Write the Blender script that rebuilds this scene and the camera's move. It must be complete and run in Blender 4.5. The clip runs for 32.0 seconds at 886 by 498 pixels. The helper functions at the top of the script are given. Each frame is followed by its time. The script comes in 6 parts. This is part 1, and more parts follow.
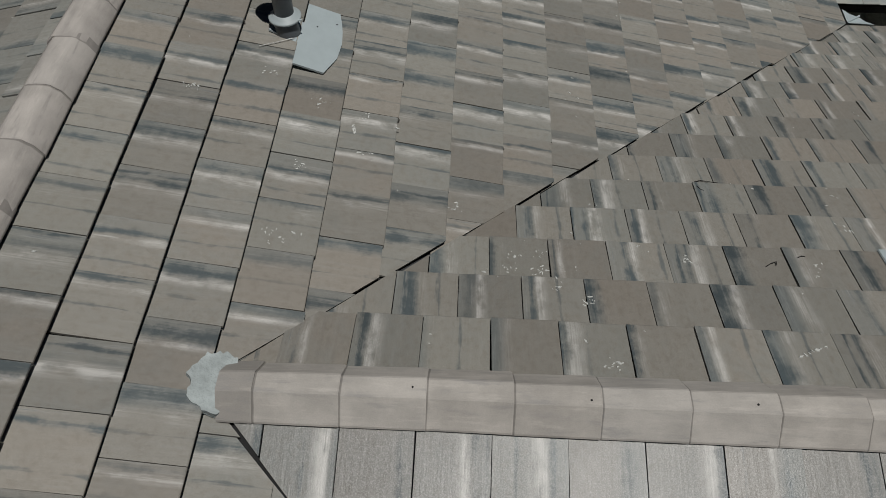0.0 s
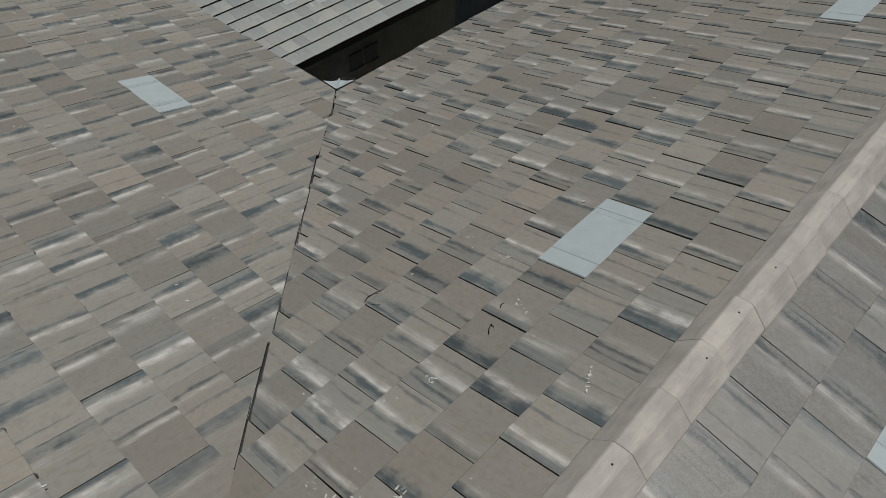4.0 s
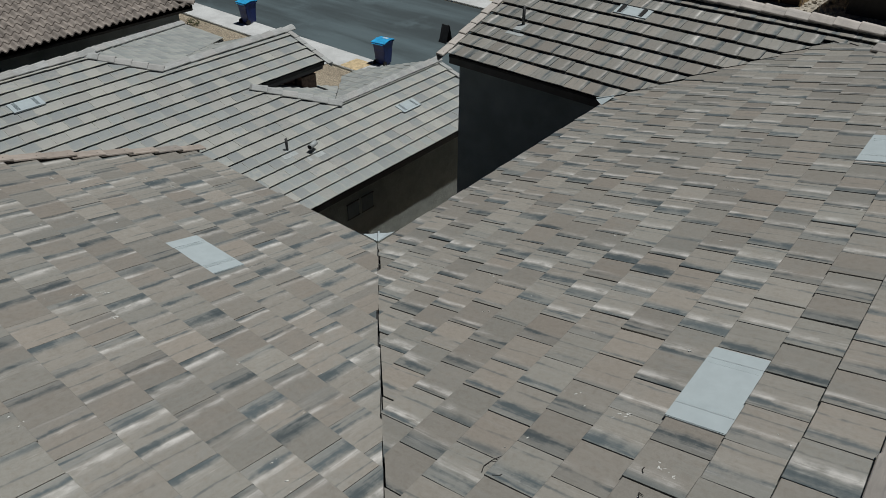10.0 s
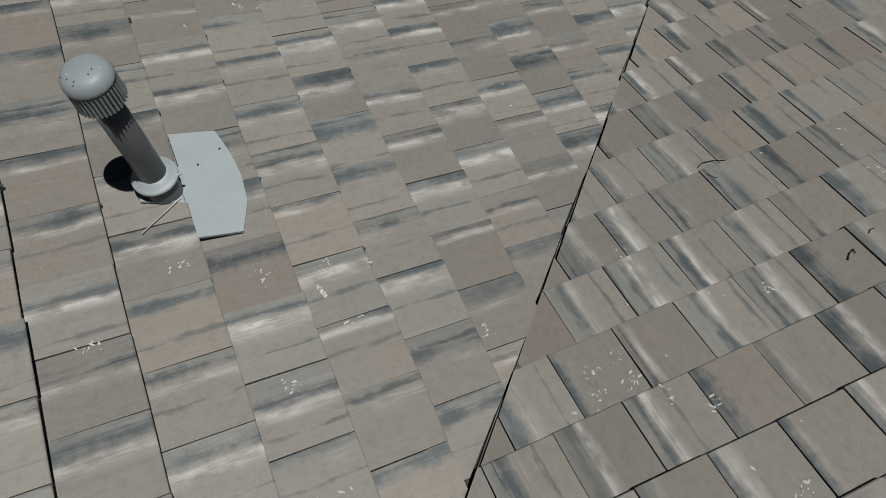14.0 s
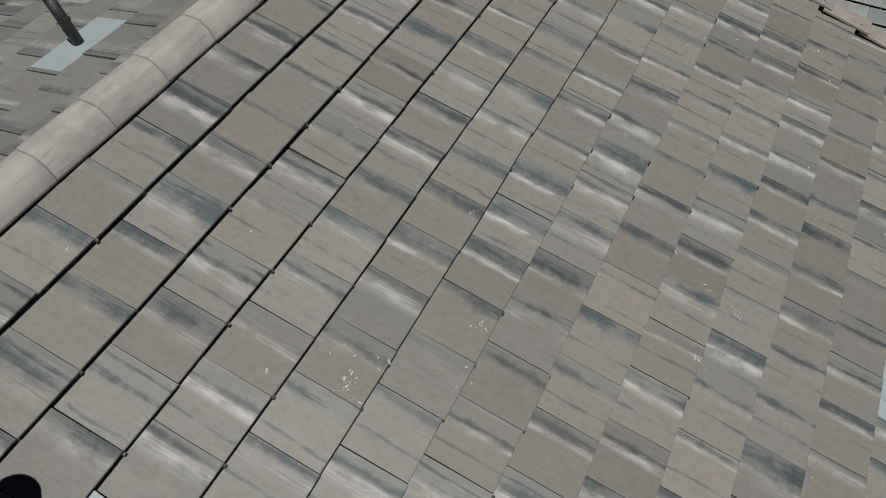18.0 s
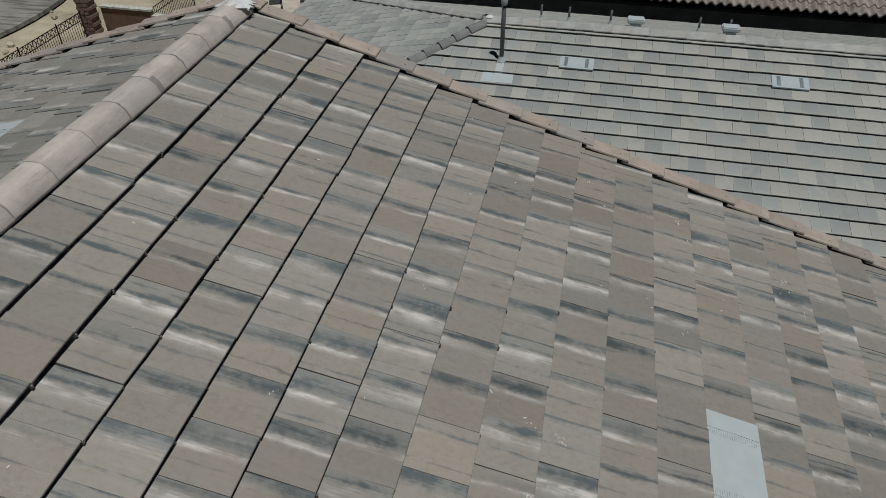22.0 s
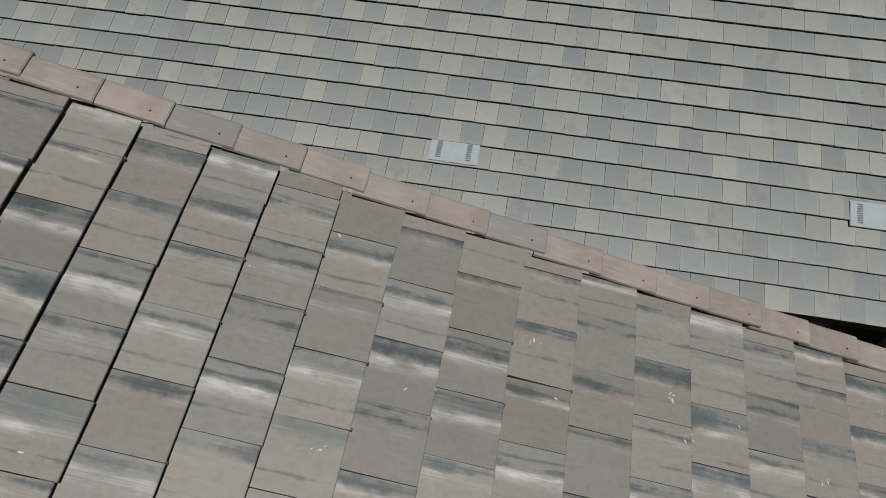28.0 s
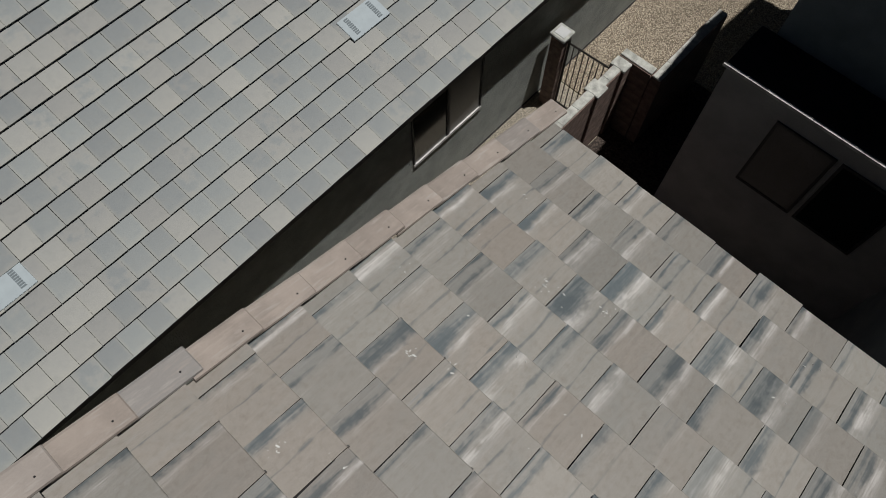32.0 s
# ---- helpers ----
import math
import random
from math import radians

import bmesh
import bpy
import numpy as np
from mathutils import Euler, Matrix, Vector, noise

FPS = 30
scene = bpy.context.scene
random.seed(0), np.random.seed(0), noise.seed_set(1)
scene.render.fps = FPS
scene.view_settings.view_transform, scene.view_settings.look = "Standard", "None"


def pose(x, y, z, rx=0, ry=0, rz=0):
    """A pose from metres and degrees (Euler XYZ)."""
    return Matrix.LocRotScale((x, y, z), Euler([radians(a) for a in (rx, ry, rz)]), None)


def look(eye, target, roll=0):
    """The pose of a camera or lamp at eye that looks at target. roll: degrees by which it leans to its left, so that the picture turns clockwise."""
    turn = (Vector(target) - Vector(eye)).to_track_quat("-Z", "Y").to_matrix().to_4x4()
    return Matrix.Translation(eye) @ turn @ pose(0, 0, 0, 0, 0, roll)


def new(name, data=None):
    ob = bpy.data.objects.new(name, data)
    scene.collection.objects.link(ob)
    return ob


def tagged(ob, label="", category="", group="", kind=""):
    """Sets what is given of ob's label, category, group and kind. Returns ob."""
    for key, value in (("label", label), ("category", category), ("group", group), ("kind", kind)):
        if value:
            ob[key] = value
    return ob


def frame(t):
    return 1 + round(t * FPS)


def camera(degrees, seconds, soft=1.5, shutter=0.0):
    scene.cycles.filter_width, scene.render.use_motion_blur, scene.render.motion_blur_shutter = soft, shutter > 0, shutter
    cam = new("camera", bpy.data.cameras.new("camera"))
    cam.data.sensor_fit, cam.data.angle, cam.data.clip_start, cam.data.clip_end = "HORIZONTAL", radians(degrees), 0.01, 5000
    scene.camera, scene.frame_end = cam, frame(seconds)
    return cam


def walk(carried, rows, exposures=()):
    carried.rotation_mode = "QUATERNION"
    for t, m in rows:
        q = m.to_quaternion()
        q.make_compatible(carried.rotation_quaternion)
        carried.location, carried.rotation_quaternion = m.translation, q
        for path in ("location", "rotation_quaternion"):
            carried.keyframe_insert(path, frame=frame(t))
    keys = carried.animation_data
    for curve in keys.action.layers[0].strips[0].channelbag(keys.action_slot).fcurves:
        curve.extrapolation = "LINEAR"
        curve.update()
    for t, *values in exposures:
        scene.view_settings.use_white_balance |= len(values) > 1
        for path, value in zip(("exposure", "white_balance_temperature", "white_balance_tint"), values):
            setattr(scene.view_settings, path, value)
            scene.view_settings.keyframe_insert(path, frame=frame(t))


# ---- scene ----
cam = camera(64.1, 32.0, 0.55)
# seconds, eye x y z, turn about x y z in degrees
ROWS = [
    (0.0, -0.0626, 0.0399, 7.049, 35.751, -0.198, 2.628),
    (0.5, -0.1357, 0.315, 7.0461, 35.865, -0.196, -2.098),
    (1.0, -0.1971, 0.5605, 7.0425, 35.969, -0.084, -7.413),
    (1.5, -0.2596, 0.798, 7.0404, 36.028, -0.073, -12.521),
    (2.0, -0.2922, 0.9325, 7.0394, 36.121, -0.028, -19.787),
    (2.5, -0.3019, 0.9135, 7.0373, 36.112, -0.077, -26.985),
    (3.0, -0.2915, 0.8659, 7.029, 38.256, -0.113, -35.016),
    (3.5, -0.2897, 0.8383, 7.0255, 41.031, -0.309, -41.719),
    (4.0, -0.2796, 0.8323, 7.0236, 43.591, -0.341, -46.772),
    (4.5, -0.2823, 0.841, 7.0193, 45.934, -0.42, -50.517),
    (6.5, -0.3228, 0.8622, 7.0006, 46.662, -0.414, -61.975),
    (7.0, -0.3183, 0.8697, 6.9972, 49.213, -0.424, -63.118),
    (7.5, -0.3113, 0.8877, 6.9936, 53.157, -0.475, -63.541),
    (8.0, -0.331, 0.9581, 6.9894, 55.945, -0.583, -62.079),
    (8.5, -0.4012, 1.1181, 6.9903, 56.296, -0.635, -58.291),
    (9.0, -0.4992, 1.3009, 6.9924, 56.278, -0.568, -56.481),
    (9.5, -0.5999, 1.4668, 6.9905, 56.264, -0.536, -53.279),
    (10.0, -0.6916, 1.5986, 6.9877, 54.866, -0.415, -50.508),
    (10.5, -0.7382, 1.632, 6.9799, 51.974, -0.332, -48.431),
    (11.0, -0.7693, 1.6306, 6.9734, 51.929, -0.254, -44.204),
    (11.5, -0.7756, 1.6008, 6.9589, 50.577, -0.15, -40.539),
    (12.0, -0.7744, 1.5696, 6.9482, 48.533, -0.055, -38.498),
    (12.5, -0.772, 1.532, 6.9278, 43.317, 0.079, -37.363),
    (13.0, -0.7627, 1.5059, 6.9176, 32.915, 0.293, -36.138),
    (13.5, -0.7424, 1.5164, 6.9164, 27.433, 0.326, -31.091),
    (15.5, -0.221, 2.3536, 6.8741, 27.767, 0.388, -0.649),
    (16.0, -0.0414, 2.7374, 6.8701, 27.875, 0.385, 6.488),
    (16.5, 0.1236, 3.1311, 6.8736, 28.01, 0.39, 14.582),
    (17.0, 0.2851, 3.4817, 6.8778, 28.104, 0.45, 24.001),
    (17.5, 0.3933, 3.6499, 6.8788, 29.98, 0.341, 26.795),
    (18.0, 0.4299, 3.6545, 6.8861, 37.249, 0.033, 27.223),
    (18.5, 0.4869, 3.6223, 6.8597, 49.59, -0.028, 27.334),
    (19.0, 0.5666, 3.5946, 6.8434, 51.08, 0.132, 24.85),
    (19.5, 0.6296, 3.5735, 6.8403, 51.045, 0.108, 20.739),
    (20.0, 0.6761, 3.5416, 6.8386, 50.981, 0.101, 17.652),
    (20.5, 0.7201, 3.5308, 6.8329, 50.947, 0.09, 15.152),
    (21.0, 0.7577, 3.5817, 6.8296, 50.865, 0.051, 12.648),
    (21.5, 0.7733, 3.6836, 6.8298, 50.79, 0.019, 12.317),
    (22.0, 0.7747, 3.8133, 6.8308, 50.772, -0.005, 12.368),
    (22.5, 0.7786, 3.9993, 6.8253, 50.756, -0.024, 12.442),
    (23.0, 0.769, 4.2414, 6.8274, 50.737, -0.021, 12.509),
    (23.5, 0.7627, 4.5077, 6.8358, 49.551, -0.004, 12.566),
    (24.0, 0.7582, 4.8178, 6.8431, 45.278, 0.029, 12.71),
    (24.5, 0.7447, 5.161, 6.849, 44.944, -0.041, 12.9),
    (25.0, 0.7259, 5.5025, 6.8522, 44.911, -0.055, 14.006),
    (25.5, 0.7113, 5.8239, 6.8472, 44.563, -0.065, 15.15),
    (27.5, 0.6865, 6.909, 6.8406, 33.938, -0.014, 17.765),
    (28.0, 0.7228, 7.1471, 6.8476, 32.338, -0.029, 10.078),
    (28.5, 0.7731, 7.3404, 6.8314, 32.322, -0.07, -4.907),
    (29.0, 0.8182, 7.4775, 6.8273, 32.331, -0.227, -18.111),
    (29.5, 0.8569, 7.5817, 6.8104, 32.383, -0.343, -29.384),
    (30.0, 0.8848, 7.6751, 6.8063, 31.833, -0.384, -32.655),
    (30.5, 0.9212, 7.7546, 6.8089, 28.299, -0.322, -34.886),
    (31.0, 0.9726, 7.8338, 6.8136, 24.728, -0.245, -38.592),
    (31.5, 1.0002, 7.8601, 6.8126, 24.689, -0.218, -41.772),
    (32.0, 1.0181, 7.835, 6.7986, 24.634, -0.258, -47.009),
]
# the clip's own exposure, in stops
EXPOSURES = [(0.0, -0.90, 6520, 9), (3.0, -0.75, 6500, 9), (4.0, -0.75, 6500, 9), (7.0, -0.69, 6400, 8.5), (9.0, -0.50, 6400, 9), (11.0, -0.60, 6400, 9), (12.0, -0.60, 6450, 9), (13.0, -0.68, 6500, 9.5), (16.0, -0.69, 6600, 10.5), (19.0, -0.71, 6450, 9), (25.0, -0.69, 6550, 11), (28.0, -0.69, 6530, 11), (30.0, -0.72, 6500, 11), (32.0, -0.62, 6550, 12)]
walk(cam, [(t, pose(x, y, z, a, b, c)) for t, x, y, z, a, b, c in ROWS], EXPOSURES)

# ---- world, sun ----
SUN = Vector((0.176, -0.176, 0.968)).normalized()      # towards the sun
world = bpy.data.worlds.new("world")
scene.world = world
world.use_nodes = True
wn = world.node_tree
sky = wn.nodes.new("ShaderNodeTexSky")
sky.sky_type, sky.sun_disc = "NISHITA", False
sky.altitude, sky.air_density, sky.dust_density, sky.ozone_density = 700, 0.1, 0.05, 1.0      # dry, clear desert air
sky.sun_elevation, sky.sun_rotation = math.asin(SUN.z), math.atan2(SUN.x, SUN.y)
wn.links.new(sky.outputs[0], wn.nodes["Background"].inputs[0])
wn.nodes["Background"].inputs[1].default_value = 0.05
lamp = bpy.data.lights.new("sun", "SUN")
lamp.energy, lamp.angle, lamp.color = 5.0, radians(0.55), (1.0, 0.982, 0.948)
sun = new("sun", lamp)
sun.matrix_world = look(SUN * 60, (0, 0, 0))


# ---- materials ----
class Nodes:
    """Short-hand for building a node material."""

    def __init__(self, name, roughness=0.8, metallic=0.0):
        self.mat = bpy.data.materials.new(name)
        self.mat.use_nodes = True
        self.tree = self.mat.node_tree
        self.bsdf = self.tree.nodes["Principled BSDF"]
        self.bsdf.inputs["Roughness"].default_value = roughness
        self.bsdf.inputs["Metallic"].default_value = metallic

    def add(self, kind, **sockets):
        node = self.tree.nodes.new(kind)
        for key, value in sockets.items():
            self.put(node, key.replace("_", " "), value)
        return node

    def put(self, node, key, value):
        socket = node.inputs[int(key)] if key.isdigit() else node.inputs[key]
        if isinstance(value, bpy.types.NodeSocket):
            self.tree.links.new(value, socket)
        else:
            socket.default_value = value

    def math(self, op, a, b=0.0, clamp=False):
        node = self.tree.nodes.new("ShaderNodeMath")
        node.operation, node.use_clamp = op, clamp
        self.put(node, "0", a), self.put(node, "1", b)
        return node.outputs[0]

    def vec(self, x, y, z):
        node = self.tree.nodes.new("ShaderNodeCombineXYZ")
        for i, v in enumerate((x, y, z)):
            self.put(node, str(i), v)
        return node.outputs[0]

    def noise(self, vector, scale, detail=3.0, rough=0.55):
        node = self.tree.nodes.new("ShaderNodeTexNoise")
        self.put(node, "Vector", vector)
        node.inputs["Scale"].default_value, node.inputs["Detail"].default_value, node.inputs["Roughness"].default_value = scale, detail, rough
        return node.outputs[0]

    def step(self, value, low, high):
        node = self.tree.nodes.new("ShaderNodeMapRange")
        node.interpolation_type = "SMOOTHSTEP"
        self.put(node, "Value", value)
        node.inputs["From Min"].default_value, node.inputs["From Max"].default_value = low, high
        return node.outputs[0]

    def mix(self, factor, a, b, blend="MIX"):
        node = self.tree.nodes.new("ShaderNodeMix")
        node.data_type, node.blend_type = "RGBA", blend
        self.put(node, "0", factor)
        for socket, v in ((node.inputs[6], a), (node.inputs[7], b)):
            if isinstance(v, bpy.types.NodeSocket):
                self.tree.links.new(v, socket)
            else:
                socket.default_value = (*v, 1)
        return node.outputs[2]

    def bump(self, height, strength, distance):
        node = self.tree.nodes.new("ShaderNodeBump")
        self.put(node, "Height", height)
        node.inputs["Strength"].default_value, node.inputs["Distance"].default_value = strength, distance
        self.put(self.bsdf, "Normal", node.outputs[0])

    def rand(self, joined):
        if joined:
            return self.tree.nodes.new("ShaderNodeNewGeometry").outputs["Random Per Island"]
        return self.tree.nodes.new("ShaderNodeObjectInfo").outputs["Random"]

    def done(self, colour, rough=None):
        self.put(self.bsdf, "Base Color", colour)
        if rough is not None:
            self.put(self.bsdf, "Roughness", rough)
        return self.mat


def streaked_tile(name, joined, base=(0.246, 0.235, 0.211), pale=(0.63, 0.617, 0.60), dark=(0.040, 0.058, 0.068), cool=(0.150, 0.172, 0.174), gloss=0.46, glint_flecks=0.0, amount=1.0, relief=0.25):
    """Concrete tile: brushed taupe, with a cool zone along one side that holds ragged slate streaks and ends in a soft whitish band."""
    n = Nodes(name, 0.68)
    r = n.rand(joined)
    uv = n.add("ShaderNodeUVMap").outputs[0]
    sep = n.add("ShaderNodeSeparateXYZ", Vector=uv)
    u = sep.outputs[1]
    q = n.math("SUBTRACT", 0.309, sep.outputs[0])
    r1, r2, r3, r4, r5, r6 = (n.math("FRACT", n.math("MULTIPLY", r, k)) for k in (17.31, 91.7, 353.9, 727.3, 1291.1, 2203.7))
    shift = n.math("MULTIPLY", r, 613.0)

    def field(fq, fu, seed, detail=3.0, rough=0.55, at=None):
        return n.noise(n.vec(n.math("ADD", n.math("MULTIPLY", q if at is None else at, fq), shift), n.math("ADD", n.math("MULTIPLY", u, fu), n.math("MULTIPLY", seed, 19.0)), seed), 1.0, detail, rough)

    strand = field(120.0, 3.6, r2, 5.0, 0.72)
    brush = field(55.0, 3.2, r4, 4.0, 0.62)
    bend = field(3.0, 3.4, r3, 2.0, 0.5)
    cloud = field(9.0, 5.0, r1, 4.0, 0.62)
    mottle = field(34.0, 26.0, r6, 4.0, 0.68)
    swing = n.math("MULTIPLY", n.math("SUBTRACT", bend, 0.5), 0.04)
    qq = n.math("ADD", n.math("ADD", q, swing), n.math("MULTIPLY", n.math("SUBTRACT", brush, 0.5), 0.03))
    qq = n.math("ADD", qq, n.math("MULTIPLY", n.math("SUBTRACT", strand, 0.5), 0.022))
    edge = n.math("ADD", 0.035, n.math("MULTIPLY", r1, 0.105))
    rel = n.math("SUBTRACT", qq, edge)
    zone = n.math("SUBTRACT", 1.0, n.step(rel, -0.05, 0.022))
    # slate: ragged lenses inside the zone, strong on some tiles and absent on others
    ragged = n.math("ADD", n.math("MULTIPLY", n.math("SUBTRACT", strand, 0.5), 3.0), n.math("MULTIPLY", n.math("SUBTRACT", mottle, 0.5), 2.4))

    def streaks(centre, width, fu, seed, power):
        off = n.math("DIVIDE", n.math("ABSOLUTE", n.math("SUBTRACT", rel, centre)), width)
        body = n.math("ADD", n.math("SUBTRACT", 1.0, off), n.math("MULTIPLY", n.math("SUBTRACT", field(2.0, fu, seed, 2.0, 0.5), 0.5), 4.5))
        return n.math("MULTIPLY", n.step(n.math("ADD", body, ragged), -0.45, 1.45), power)

    width = n.math("ADD", 0.014, n.math("MULTIPLY", n.math("MULTIPLY", r3, r3), 0.042))
    slate = streaks(n.math("SUBTRACT", -0.012, width), width, 4.2, r5, n.step(r5, -0.1, 0.34))
    slate = n.math("MAXIMUM", slate, streaks(n.math("SUBTRACT", -0.022, n.math("MULTIPLY", r6, 0.09)), 0.009, 5.0, r1, n.step(r6, 0.3, 0.6)))
    slate = n.math("MAXIMUM", slate, streaks(n.math("ADD", 0.03, n.math("MULTIPLY", r2, 0.13)), 0.007, 6.0, r4, n.math("MULTIPLY", n.step(r2, 0.30, 0.6), 0.7)))
    thin = n.math("MULTIPLY", n.step(n.math("ADD", brush, n.math("MULTIPLY", n.math("SUBTRACT", strand, 0.5), 0.5)), 0.56, 0.72), n.math("ADD", 0.10, n.math("MULTIPLY", zone, 0.5)))
    slate = n.math("MULTIPLY", n.math("MAXIMUM", slate, thin), amount)
    # whitish band past the zone with a soft tail
    tail = n.math("ADD", 0.022, n.math("MULTIPLY", r6, 0.07))
    far = n.math("DIVIDE", rel, tail)
    white = n.math("MULTIPLY", n.step(rel, -0.020, 0.012), n.math("SUBTRACT", 1.0, n.step(far, 0.05, 1.2)))
    patchy = n.math("ADD", n.math("MULTIPLY", n.math("SUBTRACT", field(14.0, 7.0, r2, 3.0, 0.6), 0.5), 3.2), n.math("MULTIPLY", ragged, 0.35))
    white = n.math("MULTIPLY", white, n.step(patchy, -0.75, 0.45))
    white = n.math("MULTIPLY", white, n.step(n.math("ADD", n.math("MULTIPLY", cloud, 0.6), n.math("ADD", n.math("MULTIPLY", r4, 0.45), n.math("MULTIPLY", n.math("SUBTRACT", strand, 0.5), 0.6))), 0.32, 0.84))
    grain = n.noise(n.vec(n.math("ADD", q, shift), u, r2), 330.0, 3.0, 0.75)
    warm = n.math("ADD", r6, n.math("MULTIPLY", n.math("SUBTRACT", cloud, 0.5), 0.5))
    col = n.mix(n.step(warm, 0.55, 0.85), base, tuple(c * k for c, k in zip(base, (0.95, 0.975, 0.985))))
    col = n.mix(n.math("MULTIPLY", n.step(warm, 0.36, 0.06), 0.8), col, tuple(c * k for c, k in zip(base, (0.99, 0.938, 0.91))))
    col = n.mix(n.math("MULTIPLY", n.step(n.math("ADD", n.math("MULTIPLY", cloud, 0.8), n.math("MULTIPLY", r4, 0.42)), 0.52, 0.95), 0.22), col, cool)
    col = n.mix(n.math("MULTIPLY", n.step(mottle, 0.44, 0.70), 0.42), col, tuple(c * k for c, k in zip(base, (0.72, 0.67, 0.62))))
    col = n.mix(n.math("MULTIPLY", zone, n.math("ADD", 0.15, n.math("MULTIPLY", r3, 0.55))), col, cool)
    col = n.mix(n.math("MULTIPLY", n.step(brush, 0.50, 0.80), n.math("ADD", 0.10, n.math("MULTIPLY", zone, 0.25))), col, pale)
    col = n.mix(n.math("MULTIPLY", n.step(brush, 0.44, 0.24), n.math("ADD", 0.10, n.math("MULTIPLY", zone, 0.3))), col, tuple(c * k for c, k in zip(base, (0.70, 0.71, 0.72))))
    col = n.mix(n.math("MULTIPLY", white, 0.82), col, pale)
    col = n.mix(n.math("MULTIPLY", slate, 0.86), col, n.mix(r2, dark, tuple(c * k for c, k in zip(dark, (1.6, 1.5, 1.45)))))
    col = n.mix(1.0, col, n.mix(n.step(strand, 0.25, 0.75), (0.965, 0.965, 0.965), (1.035, 1.035, 1.035)), "MULTIPLY")
    col = n.mix(1.0, col, n.mix(n.step(grain, 0.25, 0.75), (0.80, 0.80, 0.80), (1.20, 1.20, 1.20)), "MULTIPLY")
    col = n.mix(1.0, col, n.mix(r2, (0.86, 0.855, 0.85), (1.17, 1.17, 1.165)), "MULTIPLY")
    # sun glints on the gritty face, painted in as pale flecks
    if glint_flecks:
        spots = n.noise(n.vec(n.math("ADD", q, shift), u, r2), 150.0, 2.0, 0.8)
        col = n.mix(n.math("MULTIPLY", n.step(n.math("ADD", spots, n.math("MULTIPLY", cloud, 0.2)), 0.60, 0.70), glint_flecks), col, (0.5, 0.49, 0.47))
    n.bump(n.math("ADD", n.math("MULTIPLY", grain, 0.5), brush), relief, 0.0025)
    glint = n.math("MULTIPLY", n.step(grain, 0.55, 0.72), 0.16)
    return n.done(col, n.math("SUBTRACT", n.math("ADD", gloss, n.math("MULTIPLY", cloud, 0.2)), glint))


def two_tone_tile(name, joined, a=(0.251, 0.273, 0.274), b=(0.312, 0.318, 0.303)):
    """Smooth tile that is either grey-green or beige."""
    n = Nodes(name, 0.7)
    r = n.rand(joined)
    uv = n.add("ShaderNodeUVMap").outputs[0]
    r1, r2 = (n.math("FRACT", n.math("MULTIPLY", r, k)) for k in (23.7, 171.3))
    place = n.add("ShaderNodeVectorMath")
    place.operation = "ADD"
    n.put(place, "0", uv), n.put(place, "1", n.vec(n.math("MULTIPLY", r, 311.0), r1, r2))
    cloud = n.noise(place.outputs[0], 7.0, 3.0, 0.55)
    grain = n.noise(place.outputs[0], 170.0, 2.0, 0.6)
    sep = n.add("ShaderNodeSeparateXYZ", Vector=uv)
    rim = n.math("MAXIMUM", n.step(sep.outputs[0], 0.26, 0.305), n.step(sep.outputs[0], 0.05, 0.004))
    rim = n.math("MAXIMUM", rim, n.step(sep.outputs[1], 0.24, 0.325))
    col = n.mix(n.step(n.math("ADD", r1, n.math("MULTIPLY", n.math("SUBTRACT", cloud, 0.5), 0.5)), 0.46, 0.62), a, b)
    col = n.mix(n.math("MULTIPLY", rim, n.math("ADD", 0.15, n.math("MULTIPLY", cloud, 0.5))), col, (0.335, 0.34, 0.305))
    col = n.mix(n.math("MULTIPLY", n.step(cloud, 0.5, 0.72), 0.35), col, (0.21, 0.225, 0.225))
    col = n.mix(1.0, col, n.mix(r2, (0.88, 0.88, 0.89), (1.10, 1.10, 1.085)), "MULTIPLY")
    fade = n.math("ADD", n.math("MULTIPLY", sep.outputs[1], 2.2), n.math("MULTIPLY", n.math("SUBTRACT", cloud, 0.5), 1.4))
    col = n.mix(1.0, col, n.mix(n.step(fade, 0.0, 0.8), (0.93, 0.94, 0.95), (1.06, 1.055, 1.04)), "MULTIPLY")
    col = n.mix(0.45, col, n.mix(n.step(grain, 0.25, 0.75), (0.8, 0.8, 0.8), (1.15, 1.15, 1.15)), "MULTIPLY")
    n.bump(cloud, 0.1, 0.003)
    return n.done(col)


def plain(name, colour, rough=0.8, metal=0.0, scale=6.0, spread=0.25, grain=120.0, bump=0.15, dist=0.004, spots=None, mottle=0.5):
    """A surface of one paint or stone, with cloudy stains and a fine grain."""
    n = Nodes(name, rough, metal)
    pos = n.add("ShaderNodeTexCoord").outputs["Object"]
    cloud = n.noise(pos, scale, 4.0, 0.6)
    fine = n.noise(pos, grain, 2.0, 0.7)
    lo, hi = tuple(c * (1 - spread) for c in colour), tuple(min(1, c * (1 + spread)) for c in colour)
    col = n.mix(n.step(cloud, 0.28, 0.72), lo, hi)
    col = n.mix(mottle, col, n.mix(n.step(fine, 0.25, 0.75), (0.8, 0.8, 0.8), (1.2, 1.2, 1.2)), "MULTIPLY")
    if spots:
        col = n.mix(n.step(n.noise(pos, 35.0, 2.0, 0.5), 0.62, 0.7), col, spots)
    n.bump(fine, bump, dist)
    return n.done(col)


